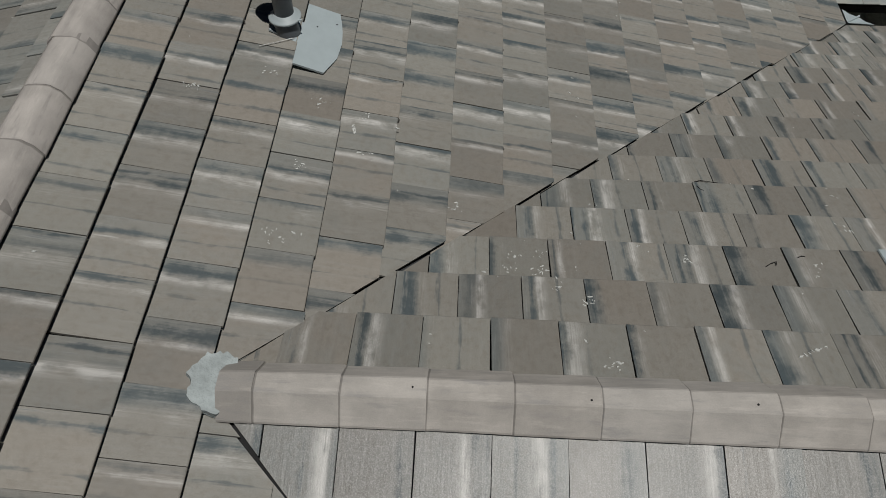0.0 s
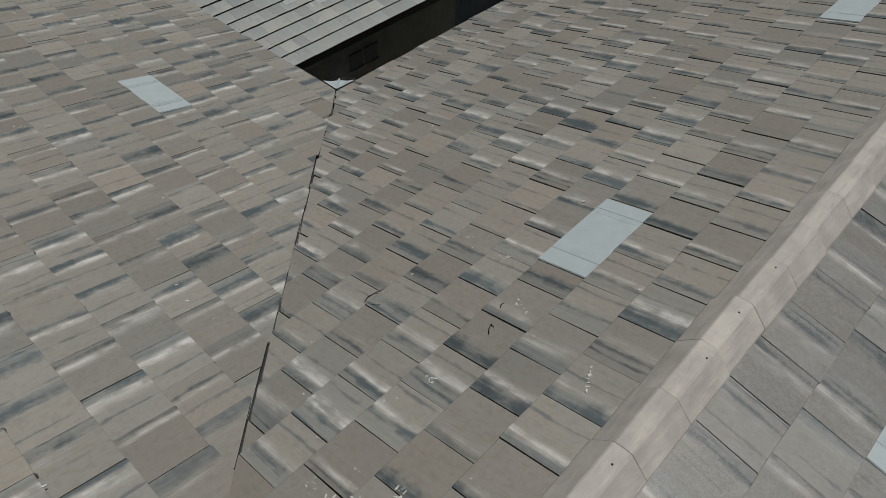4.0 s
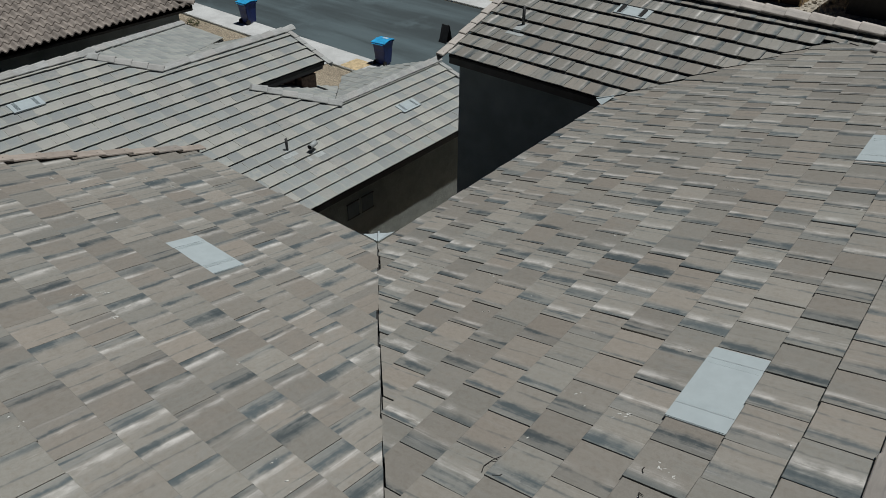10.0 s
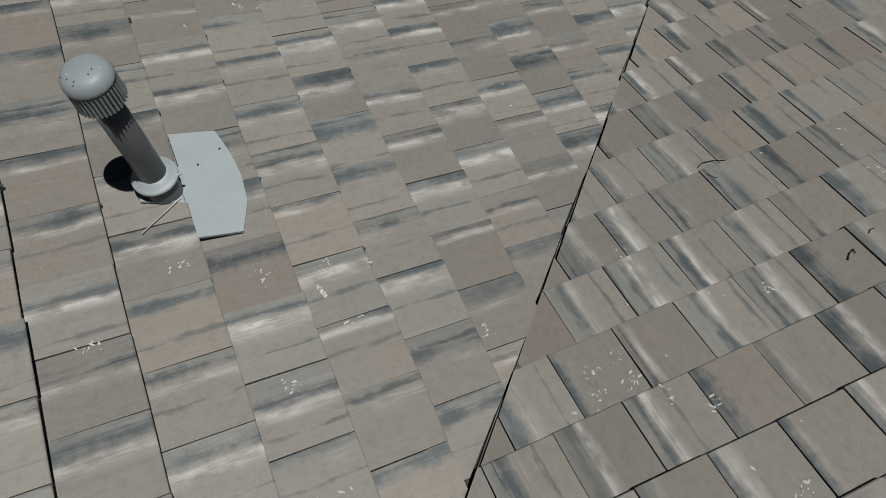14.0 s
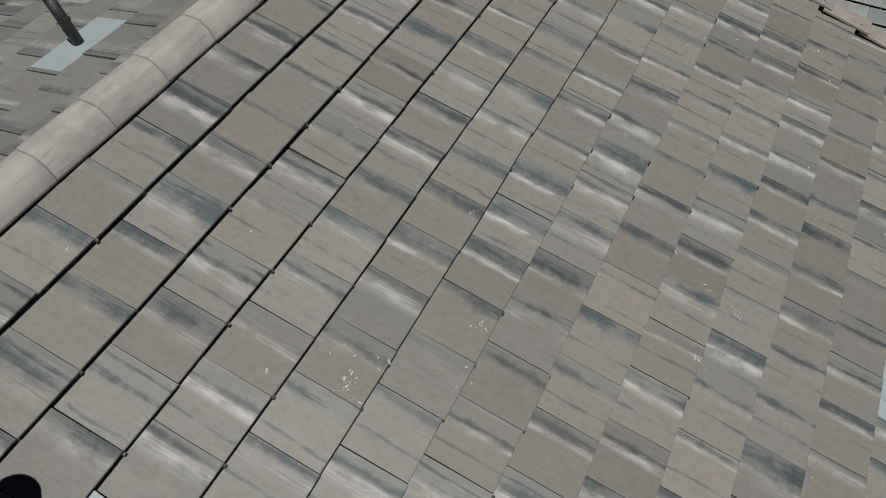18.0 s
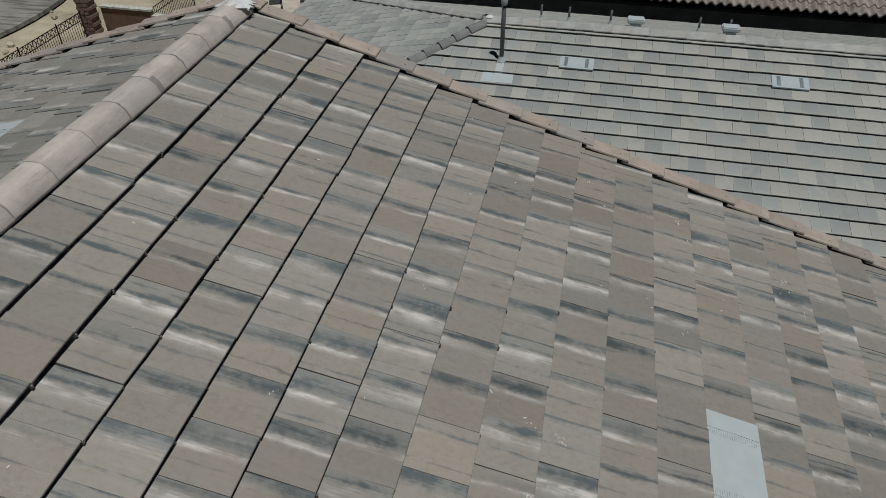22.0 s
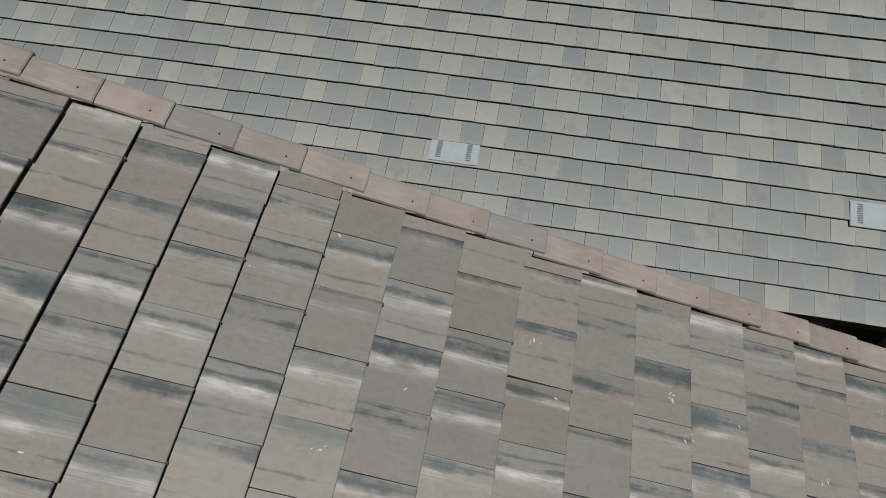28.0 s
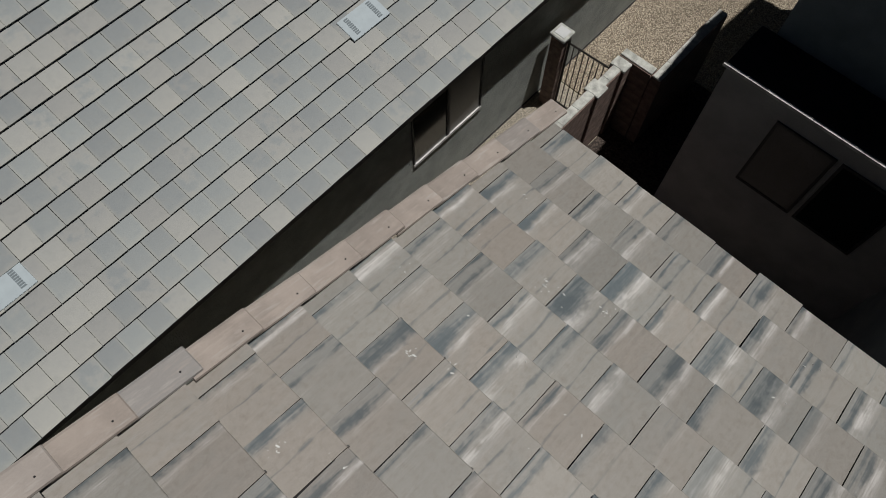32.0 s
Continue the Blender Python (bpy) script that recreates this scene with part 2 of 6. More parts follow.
def weathered_cap(name, colour, stain, joint_shade=0.0, vary=0.5):
    n = Nodes(name, 0.8)
    pos = n.add("ShaderNodeTexCoord").outputs["Object"]
    r = n.rand(False)
    off = n.add("ShaderNodeVectorMath")
    off.operation = "ADD"
    n.put(off, "0", pos), n.put(off, "1", n.vec(n.math("MULTIPLY", r, 97.0), 0.0, 0.0))
    cloud = n.noise(off.outputs[0], 5.0, 4.0, 0.6)
    stretch = n.add("ShaderNodeMapping", Vector=off.outputs[0])
    stretch.inputs["Scale"].default_value = (4.0, 30.0, 30.0)
    streak = n.noise(stretch.outputs[0], 1.0, 4.0, 0.65)
    fine = n.noise(off.outputs[0], 220.0, 2.0, 0.7)
    r1, r2 = (n.math("FRACT", n.math("MULTIPLY", r, k)) for k in (37.7, 211.3))
    col = n.mix(n.step(cloud, 0.3, 0.7), tuple(c * 0.84 for c in colour), tuple(min(1, c * 1.12) for c in colour))
    col = n.mix(n.math("MULTIPLY", n.step(r1, 0.45, 0.95), vary), col, tuple(sum(colour) / 3 * k for k in (1.03, 1.0, 0.96)))
    col = n.mix(1.0, col, n.mix(r2, (1 - vary * 0.14,) * 3, (1 + vary * 0.14,) * 3), "MULTIPLY")
    col = n.mix(n.math("MULTIPLY", n.step(streak, 0.52, 0.72), 0.6), col, stain)
    col = n.mix(n.math("MULTIPLY", n.step(streak, 0.46, 0.30), 0.4), col, tuple(min(0.8, c * 1.35) for c in colour))
    col = n.mix(0.5, col, n.mix(n.step(fine, 0.25, 0.75), (0.84, 0.84, 0.84), (1.14, 1.14, 1.14)), "MULTIPLY")
    # dark of the gap under the overlapping cap, painted into the joint's colour
    if joint_shade:
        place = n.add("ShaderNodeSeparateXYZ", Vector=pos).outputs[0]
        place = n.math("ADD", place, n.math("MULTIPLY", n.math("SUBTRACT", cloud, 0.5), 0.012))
        col = n.mix(n.math("MULTIPLY", n.step(place, 0.0590, 0.0540), joint_shade), col, (0.02, 0.018, 0.017))
    n.bump(fine, 0.2, 0.003)
    return n.done(col)


TILE = streaked_tile("streaked_tile", False)
TILE_J = streaked_tile("streaked_tile_joined", True)
TILE_C = streaked_tile("glint_flecked_tile", False, glint_flecks=0.24, base=(0.203, 0.198, 0.187), gloss=0.28, relief=0.5)
TILE_E = streaked_tile("cool_streaked_tile", True, base=(0.225, 0.219, 0.20))
# same streaked tile, with this slope's sheen put into a paler, softer colour
TILE_D = streaked_tile("sheen_paled_tile", False, base=(0.238, 0.236, 0.218), amount=0.62, gloss=0.5)
TILE_DJ = streaked_tile("sheen_paled_tile_joined", True, base=(0.238, 0.236, 0.218), amount=0.62, gloss=0.5)
NTILE = two_tone_tile("two_tone_tile", False)
NTILE_J = two_tone_tile("two_tone_tile_joined", True)
# same two-tone tile, with the sky's grazing sheen put into bluer colours
NTILE_SHEEN = two_tone_tile("sheen_blued_tile_joined", True, (0.255, 0.278, 0.278), (0.305, 0.322, 0.317))
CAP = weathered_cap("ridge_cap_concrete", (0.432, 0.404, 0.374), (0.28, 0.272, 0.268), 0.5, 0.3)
CAP0 = weathered_cap("end_cap_concrete", (0.36, 0.33, 0.30), (0.27, 0.262, 0.258))
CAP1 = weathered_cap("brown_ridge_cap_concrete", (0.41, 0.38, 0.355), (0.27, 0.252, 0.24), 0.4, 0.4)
RAKE = weathered_cap("rake_tile_concrete", (0.306, 0.266, 0.233), (0.42, 0.395, 0.365), 0.0, 0.9)
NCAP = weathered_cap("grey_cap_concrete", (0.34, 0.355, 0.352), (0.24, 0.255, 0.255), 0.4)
NCAPD = weathered_cap("dark_grey_cap_concrete", (0.17, 0.18, 0.18), (0.12, 0.128, 0.13))
DECK = plain("roof_underlay", (0.016, 0.016, 0.017), 0.95)
VENT = plain("grey_blue_paint", (0.378, 0.436, 0.456), 0.6, 0.0, 9.0, 0.04, 260.0, 0.02, 0.0005, mottle=0.08)
VENTPIPE = plain("grey_pipe_paint", (0.085, 0.094, 0.104), 0.4, 0.0, 14.0, 0.12, 200.0, 0.04, 0.001, mottle=0.15)
DOME = plain("dome_grey_paint", (0.29, 0.338, 0.355), 0.48, 0.0, 8.0, 0.05, 300.0, 0.01, 0.0003, mottle=0.08)
CAPGREY = plain("cap_grey_paint", (0.13, 0.142, 0.15), 0.5, 0.0, 14.0, 0.1, 200.0, 0.05, 0.001)
COLLAR = plain("collar_grey", (0.37, 0.42, 0.435), 0.5, 0.0, 8.0, 0.04, 200.0, 0.02, 0.0005, mottle=0.1)
LEAD = plain("dark_lead", (0.045, 0.047, 0.05), 0.45, 0.3, 30.0, 0.35, 120.0, 0.5, 0.006)
NVENT = plain("pale_blue_vent_paint", (0.345, 0.405, 0.43), 0.6, 0.0, 9.0, 0.05, 260.0, 0.02, 0.0005, mottle=0.1)
NFLASH = plain("weathered_flashing", (0.33, 0.36, 0.365), 0.6, 0.0, 12.0, 0.12)
LOUVRE = plain("louvre_grey", (0.11, 0.14, 0.155), 0.6, 0.0, 20.0, 0.1)
SADDLE = plain("bright_flashing", (0.58, 0.61, 0.62), 0.5, 0.0, 14.0, 0.1)
RIBMETAL = plain("stained_pale_metal", (0.15, 0.155, 0.15), 0.6, 0.0, 12.0, 0.6, 60.0, 0.2, 0.002, (0.03, 0.03, 0.03))
BLACK = plain("dark_opening", (0.012, 0.012, 0.013), 0.9)
MORTAR = plain("pale_mortar", (0.37, 0.41, 0.415), 0.9, 0.0, 14.0, 0.16, 42.0, 0.9, 0.012, mottle=0.35)
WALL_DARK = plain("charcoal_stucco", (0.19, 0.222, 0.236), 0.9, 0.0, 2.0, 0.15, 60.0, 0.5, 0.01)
WALL_LOW = plain("grey_stucco", (0.40, 0.395, 0.392), 0.9, 0.0, 2.0, 0.12, 60.0, 0.5, 0.01)
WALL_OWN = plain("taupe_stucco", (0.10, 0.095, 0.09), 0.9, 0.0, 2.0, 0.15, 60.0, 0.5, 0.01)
WALL_N = plain("sage_stucco", (0.36, 0.388, 0.362), 0.95, 0.0, 3.0, 0.14, 34.0, 1.0, 0.09)
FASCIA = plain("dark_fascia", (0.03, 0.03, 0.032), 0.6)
TRIMWHITE = plain("pale_trim", (0.55, 0.55, 0.53), 0.6)
BLOCK = plain("brown_block", (0.19, 0.136, 0.112), 0.95, 0.0, 9.0, 0.3, 80.0, 0.6, 0.008)
BLOCKCAP = plain("pale_block_cap", (0.42, 0.43, 0.395), 0.95, 0.0, 9.0, 0.3, 70.0, 0.5, 0.008)
IRON = plain("black_iron", (0.02, 0.018, 0.016), 0.5, 0.4)
CONCRETE = plain("concrete", (0.48, 0.495, 0.495), 0.9, 0.0, 1.0, 0.12, 90.0, 0.3, 0.005)
BINBLUE = plain("blue_plastic", (0.010, 0.022, 0.11), 0.45)
LIDBLUE = plain("bright_blue_plastic", (0.03, 0.32, 0.62), 0.4)
BLIND_SUNPANE = plain("grey_blind_sunlit_glass", (0.10, 0.10, 0.10), 0.25, 0.0, 1.0, 0.1, 50.0, 0.0)
GLASS = plain("dark_glass", (0.012, 0.016, 0.016), 0.08, 0.0, 1.0, 0.1, 50.0, 0.0)
BRICK = plain("brown_brick", (0.10, 0.066, 0.05), 0.95, 0.0, 14.0, 0.4, 60.0, 0.6)
WOOD = plain("raw_timber", (0.34, 0.24, 0.13), 0.85, 0.0, 5.0, 0.25)
CLAY = plain("brown_clay_tile", (0.225, 0.20, 0.18), 0.85, 0.0, 3.0, 0.35)
DROP = plain("dried_dropping", (0.55, 0.56, 0.54), 0.9, 0.0, 60.0, 0.15)
FABRIC = plain("dark_cloth", (0.03, 0.03, 0.034), 0.95)


def gravel(name, a, b, scale):
    n = Nodes(name, 0.95)
    pos = n.add("ShaderNodeTexCoord").outputs["Object"]
    cell = n.add("ShaderNodeTexVoronoi", Vector=pos)
    cell.inputs["Scale"].default_value = scale
    big = n.noise(pos, 0.25, 5.0, 0.6)
    tone = n.add("ShaderNodeSeparateColor", Color=cell.outputs["Color"]).outputs[0]
    col = n.mix(tone, a, b)
    col = n.mix(n.step(cell.outputs["Distance"], 0.35, 0.7), col, tuple(c * 0.45 for c in a))
    col = n.mix(1.0, col, n.mix(n.step(big, 0.3, 0.7), (0.8, 0.78, 0.75), (1.15, 1.13, 1.1)), "MULTIPLY")
    n.bump(n.math("SUBTRACT", 1.0, cell.outputs["Distance"]), 0.8, 0.02)
    return n.done(col)


def stained_concrete(name, colour):
    """Concrete with dark run-off streaks across the channel."""
    n = Nodes(name, 0.9)
    pos = n.add("ShaderNodeTexCoord").outputs["Object"]
    stretch = n.add("ShaderNodeMapping", Vector=pos)
    stretch.inputs["Scale"].default_value = (0.45, 4.2, 1.0)
    streak = n.noise(stretch.outputs[0], 1.0, 4.0, 0.65)
    cloud = n.noise(pos, 0.35, 4.0, 0.6)
    col = n.mix(n.step(cloud, 0.3, 0.7), tuple(c * 0.75 for c in colour), tuple(c * 1.2 for c in colour))
    col = n.mix(n.math("MULTIPLY", n.step(streak, 0.42, 0.62), 0.8), col, tuple(c * 0.36 for c in colour))
    n.bump(streak, 0.2, 0.01)
    return n.done(col)


def worn_asphalt(name, colour):
    """Asphalt with long pale wear bands along the street, dark patches and dusty spots."""
    n = Nodes(name, 0.7)
    pos = n.add("ShaderNodeTexCoord").outputs["Object"]
    stretch = n.add("ShaderNodeMapping", Vector=pos)
    stretch.inputs["Scale"].default_value = (0.55, 0.07, 1.0)
    band = n.noise(stretch.outputs[0], 1.0, 5.0, 0.6)
    cloud = n.noise(pos, 0.45, 5.0, 0.65)
    dust = n.noise(pos, 2.6, 3.0, 0.6)
    fine = n.noise(pos, 60.0, 2.0, 0.7)
    col = n.mix(n.step(band, 0.36, 0.66), tuple(c * 0.66 for c in colour), tuple(c * 1.45 for c in colour))
    col = n.mix(n.math("MULTIPLY", n.step(cloud, 0.55, 0.75), 0.5), col, tuple(c * 2.0 for c in colour))
    col = n.mix(n.math("MULTIPLY", n.step(dust, 0.70, 0.80), 0.4), col, (0.30, 0.29, 0.27))
    col = n.mix(0.6, col, n.mix(fine, (0.7, 0.7, 0.7), (1.3, 1.3, 1.3)), "MULTIPLY")
    n.bump(fine, 0.3, 0.008)
    return n.done(col)


ASPHALT = worn_asphalt("asphalt", (0.055, 0.077, 0.085))
SWALE = stained_concrete("swale_concrete", (0.235, 0.232, 0.215))
# gravel with the house's shade put into its colour
SHADEGRAVEL = gravel("shade_darkened_gravel", (0.062, 0.048, 0.04), (0.082, 0.064, 0.054), 24.0)
GRAVEL = gravel("tan_gravel", (0.235, 0.195, 0.145), (0.68, 0.61, 0.48), 52.0)
PALEEARTH = plain("pale_packed_earth", (0.42, 0.39, 0.33), 0.95, 0.0, 3.0, 0.15, 70.0, 0.4, 0.006)
GRIT = gravel("pale_grit", (0.36, 0.33, 0.27), (0.60, 0.555, 0.46), 75.0)
SAND = plain("sandy_ground", (0.33, 0.30, 0.225), 0.95, 0.0, 0.6, 0.3, 14.0, 0.5, 0.03)


# ---- mesh helpers ----
def part(name, bm, material, parent, label=""):
    me = bpy.data.meshes.new(name)
    bm.to_mesh(me), bm.free()
    me.materials.append(material)
    ob = new(name, me)
    if parent is not None:
        ob.parent = parent
    return tagged(ob, label)


def thing(name, label, category, group="", kind="", at=(0, 0, 0)):
    ob = new(name)
    ob.location = at
    return tagged(ob, label, category, group, kind)


def smooth(ob):
    ob.data.polygons.foreach_set("use_smooth", [True] * len(ob.data.polygons))
    return ob


def box(bm, lo, hi, bevel=0.0):
    m = Matrix.Translation([(a + b) / 2 for a, b in zip(lo, hi)]) @ Matrix.Diagonal([b - a for a, b in zip(lo, hi)] + [1])
    got = bmesh.ops.create_cube(bm, size=1, matrix=m)
    if bevel:
        edges = {e for v in got["verts"] for e in v.link_edges}
        bmesh.ops.bevel(bm, geom=list(edges), offset=bevel, segments=2, affect="EDGES", clamp_overlap=True)
    return bm


def boxed(name, lo, hi, material, parent, label="", bevel=0.0):
    return part(name, box(bmesh.new(), lo, hi, bevel), material, parent, label)


def slab(bm, top, drop):
    """A slab under a polygon of 3D points, thick along drop (a vector)."""
    a = [bm.verts.new(p) for p in top]
    b = [bm.verts.new(Vector(p) + Vector(drop)) for p in top]
    bm.faces.new(a), bm.faces.new(b[::-1])
    for i in range(len(a)):
        j = (i + 1) % len(a)
        bm.faces.new((a[j], a[i], b[i], b[j]))
    bmesh.ops.recalc_face_normals(bm, faces=bm.faces)
    return bm


def tube(bm, a, b, r, sides=12, r2=None):
    a, b = Vector(a), Vector(b)
    m = Matrix.Translation((a + b) / 2) @ (b - a).to_track_quat("Z", "Y").to_matrix().to_4x4()
    bmesh.ops.create_cone(bm, cap_ends=True, segments=sides, radius1=r, radius2=r if r2 is None else r2, depth=(b - a).length, matrix=m)
    return bm


def lathe(bm, profile, sides=32, at=(0, 0, 0), mat=None):
    rings = []
    for r, z in profile:
        ring = []
        for i in range(sides):
            p = Vector((r * math.cos(2 * math.pi * i / sides), r * math.sin(2 * math.pi * i / sides), z))
            ring.append(bm.verts.new((mat @ p if mat else p) + Vector(at)))
        rings.append(ring)
    for p, q in zip(rings, rings[1:]):
        for i in range(sides):
            bm.faces.new((p[i], p[(i + 1) % sides], q[(i + 1) % sides], q[i]))
    bm.faces.new(rings[0][::-1]), bm.faces.new(rings[-1])
    return bm


# ---- roof slopes ----
PITCH = 1 / 3
COS, SIN = 1 / math.sqrt(1 + PITCH ** 2), PITCH / math.sqrt(1 + PITCH ** 2)


class Slope:
    """A tiled plane that falls along the plan direction (dx, dy); z is its height where the falling coordinate h is 0."""

    def __init__(self, dx, dy, z, run, width, first, even, odd=None, rise=0.031, lift=0.016):
        self.d, self.z, self.run, self.width, self.first = Vector((dx, dy, 0)), z, run, width, first
        self.even, self.odd = even, even + width / 2 if odd is None else odd
        self.u = Vector((dx * COS, dy * COS, -SIN))
        self.n = Vector((dx * SIN, dy * SIN, COS))
        self.v = self.n.cross(self.u)
        self.rise, self.lift = rise, lift

    def at(self, x, y, w=0.0):
        h = x * self.d.x + y * self.d.y
        return Vector((x, y, self.z - h * PITCH)) + self.n * w

    def top(self, x, y):
        """Height of the tiles' faces over the plane at a plan point."""
        back = (self.first - (x * self.d.x + y * self.d.y)) % self.run
        return self.lift - back / self.run * self.rise + 0.002

    def plan(self, h, v):
        """The plan point at falling coordinate h and course coordinate v."""
        p = self.d * h + self.v * v
        return p.x, p.y


def clipped(poly, halves):
    for a, b, c in halves:
        out = []
        for i, p in enumerate(poly):
            q = poly[(i + 1) % len(poly)]
            fp, fq = a * p[0] + b * p[1] - c, a * q[0] + b * q[1] - c
            if fp <= 0:
                out.append(p)
            if (fp < 0 < fq) or (fq < 0 < fp):
                t = fp / (fp - fq)
                out.append((p[0] + (q[0] - p[0]) * t, p[1] + (q[1] - p[1]) * t))
        poly = out
        if len(poly) < 3:
            return []
    return poly


def area(poly):
    return abs(sum(p[0] * q[1] - q[0] * p[1] for p, q in zip(poly, poly[1:] + poly[:1]))) / 2


THICK, LAP, GAP, WARP = 0.015, 0.07, 0.0045, 0.003


def tile_template(s, gap=GAP):
    """Points, faces and flat coordinates of a whole tile: u along the fall, v along the course, butt at u = 0."""
    e = s.run / COS
    prof = [(-e - LAP, 0.0), (-e * 0.5, 0.0), (-0.006, 0.0), (-0.0015, -0.002), (0.0, -0.006), (0.0, -THICK), (-e - LAP, -THICK)]
    slope = s.rise / e
    pts = []
    for v in (gap / 2, s.width - gap / 2):
        for u, w in prof:
            pts.append((u, v, s.lift + u * slope + w + WARP * (v / s.width - 0.5)))
    k = len(prof)
    faces = [(i, i + 1, k + i + 1, k + i) for i in range(k - 1)] + [(k - 1, 0, k, 2 * k - 1)]
    faces += [tuple(range(k))[::-1], tuple(range(k, 2 * k))]
    return pts, faces


def tile_mesh(name, pts, faces, material, e):
    me = bpy.data.meshes.new(name)
    me.from_pydata(pts, [], faces)
    layer = me.uv_layers.new()
    for loop in me.loops:
        p = pts[loop.vertex_index]
        layer.data[loop.index].uv = (p[1], p[0] + e)
    me.materials.append(material)
    return me


def lay(s, parent, h_range, v_range, halves, near, material, joined_material, name="roof_tile", seed=1, wear=1.0, top=0.02):
    """Lays the courses of a slope. halves(x, y): the half-planes that cut the tile whose middle is there. near(x, y): built as a piece."""
    rng = random.Random(seed)
    e = s.run / COS
    pts, faces = tile_template(s)
    whole = tile_mesh(name, pts, faces, material, e)
    base = Matrix((s.u, s.v, s.n)).transposed().to_4x4()
    jp, jf, juv = [], [], []
    k0 = math.floor((h_range[0] - s.first) / s.run)
    k1 = math.ceil((h_range[1] - s.first) / s.run)
    count = 0
    for k in range(k0, k1 + 1):
        hb = s.first + k * s.run
        if hb - s.run * 0.9 > h_range[1] or hb < h_range[0] + top:
            continue
        start = s.even if k % 2 == 0 else s.odd
        m0 = math.floor((v_range[0] - start) / s.width) - 1
        m1 = math.ceil((v_range[1] - start) / s.width)
        for m in range(m0, m1 + 1):
            v0 = start + m * s.width
            v1 = v0 + s.width
            cx, cy = s.plan(hb - s.run / 2, (v0 + v1) / 2)
            cuts = list(halves(cx, cy))
            rect = [s.plan(hb - s.run - LAP * COS, v0 + GAP / 2), s.plan(hb, v0 + GAP / 2), s.plan(hb, v1 - GAP / 2), s.plan(hb - s.run - LAP * COS, v1 - GAP / 2)]
            seen = [s.plan(hb - s.run, v0), s.plan(hb, v0), s.plan(hb, v1), s.plan(hb - s.run, v1)]
            jit = rng.uniform(-0.010, 0.005) * wear - (rng.uniform(0.008, 0.018) if rng.random() < 0.12 else 0)
            poly = clipped(rect, [(a, b, c + jit * math.hypot(a, b)) for a, b, c in cuts])
            if len(poly) < 3 or area(poly) < 0.006:
                continue
            full = abs(area(poly) - area(rect)) < 1e-6 or (area(clipped(seen, cuts) or [(0, 0)] * 3) > area(seen) - 1e-6)
            px, py = s.plan(hb, v0)
            origin = s.at(px, py) - s.v * 0
            tilt = Matrix.Rotation(rng.gauss(0, 0.005) * wear, 4, "Z") @ Matrix.Rotation(rng.gauss(0, 0.009) * wear, 4, "X")
            lift = abs(rng.gauss(0, 0.0022)) * wear
            slide = rng.gauss(0, 0.0022) * wear
            mat = Matrix.Translation(origin + s.n * lift + s.u * slide) @ base @ tilt
            if full:
                tp, tf = pts, faces
            else:
                # a cut piece: flat, with square edges
                loc = []
                for x, y in poly:
                    h, v = x * s.d.x + y * s.d.y, x * s.v.x + y * s.v.y
                    loc.append(((h - hb) / COS, v - v0))
                if sum(a[0] * b[1] - b[0] * a[1] for a, b in zip(loc, loc[1:] + loc[:1])) < 0:
                    loc.reverse()
                q = len(loc)
                flat = [(u, v, s.lift + u * s.rise / e + WARP * (v / s.width - 0.5)) for u, v in loc]
                tp = flat + [(u, v, w - THICK) for u, v, w in flat]
                tf = [tuple(range(q)), tuple(range(q, 2 * q))[::-1]] + [(i, q + i, q + (i + 1) % q, (i + 1) % q) for i in range(q)]
            if near(cx, cy):
                ob = new(name, whole if full else tile_mesh(name, tp, tf, material, e))
                ob.matrix_world = mat
                ob.parent = parent
                count += 1
            else:
                o = len(jp)
                jp += [mat @ Vector(p) for p in tp]
                jf += [tuple(o + i for i in f) for f in tf]
                juv += [tp[i] for f in tf for i in f]
    if jp:
        me = bpy.data.meshes.new(name + "s")
        me.from_pydata(jp, [], jf)
        layer = me.uv_layers.new()
        layer.data.foreach_set("uv", [c for p in juv for c in (p[1], p[0] + e)])
        me.materials.append(joined_material)
        ob = new(name + "s", me)
        ob.parent = parent
        tagged(ob, kind="stuff")
    return count


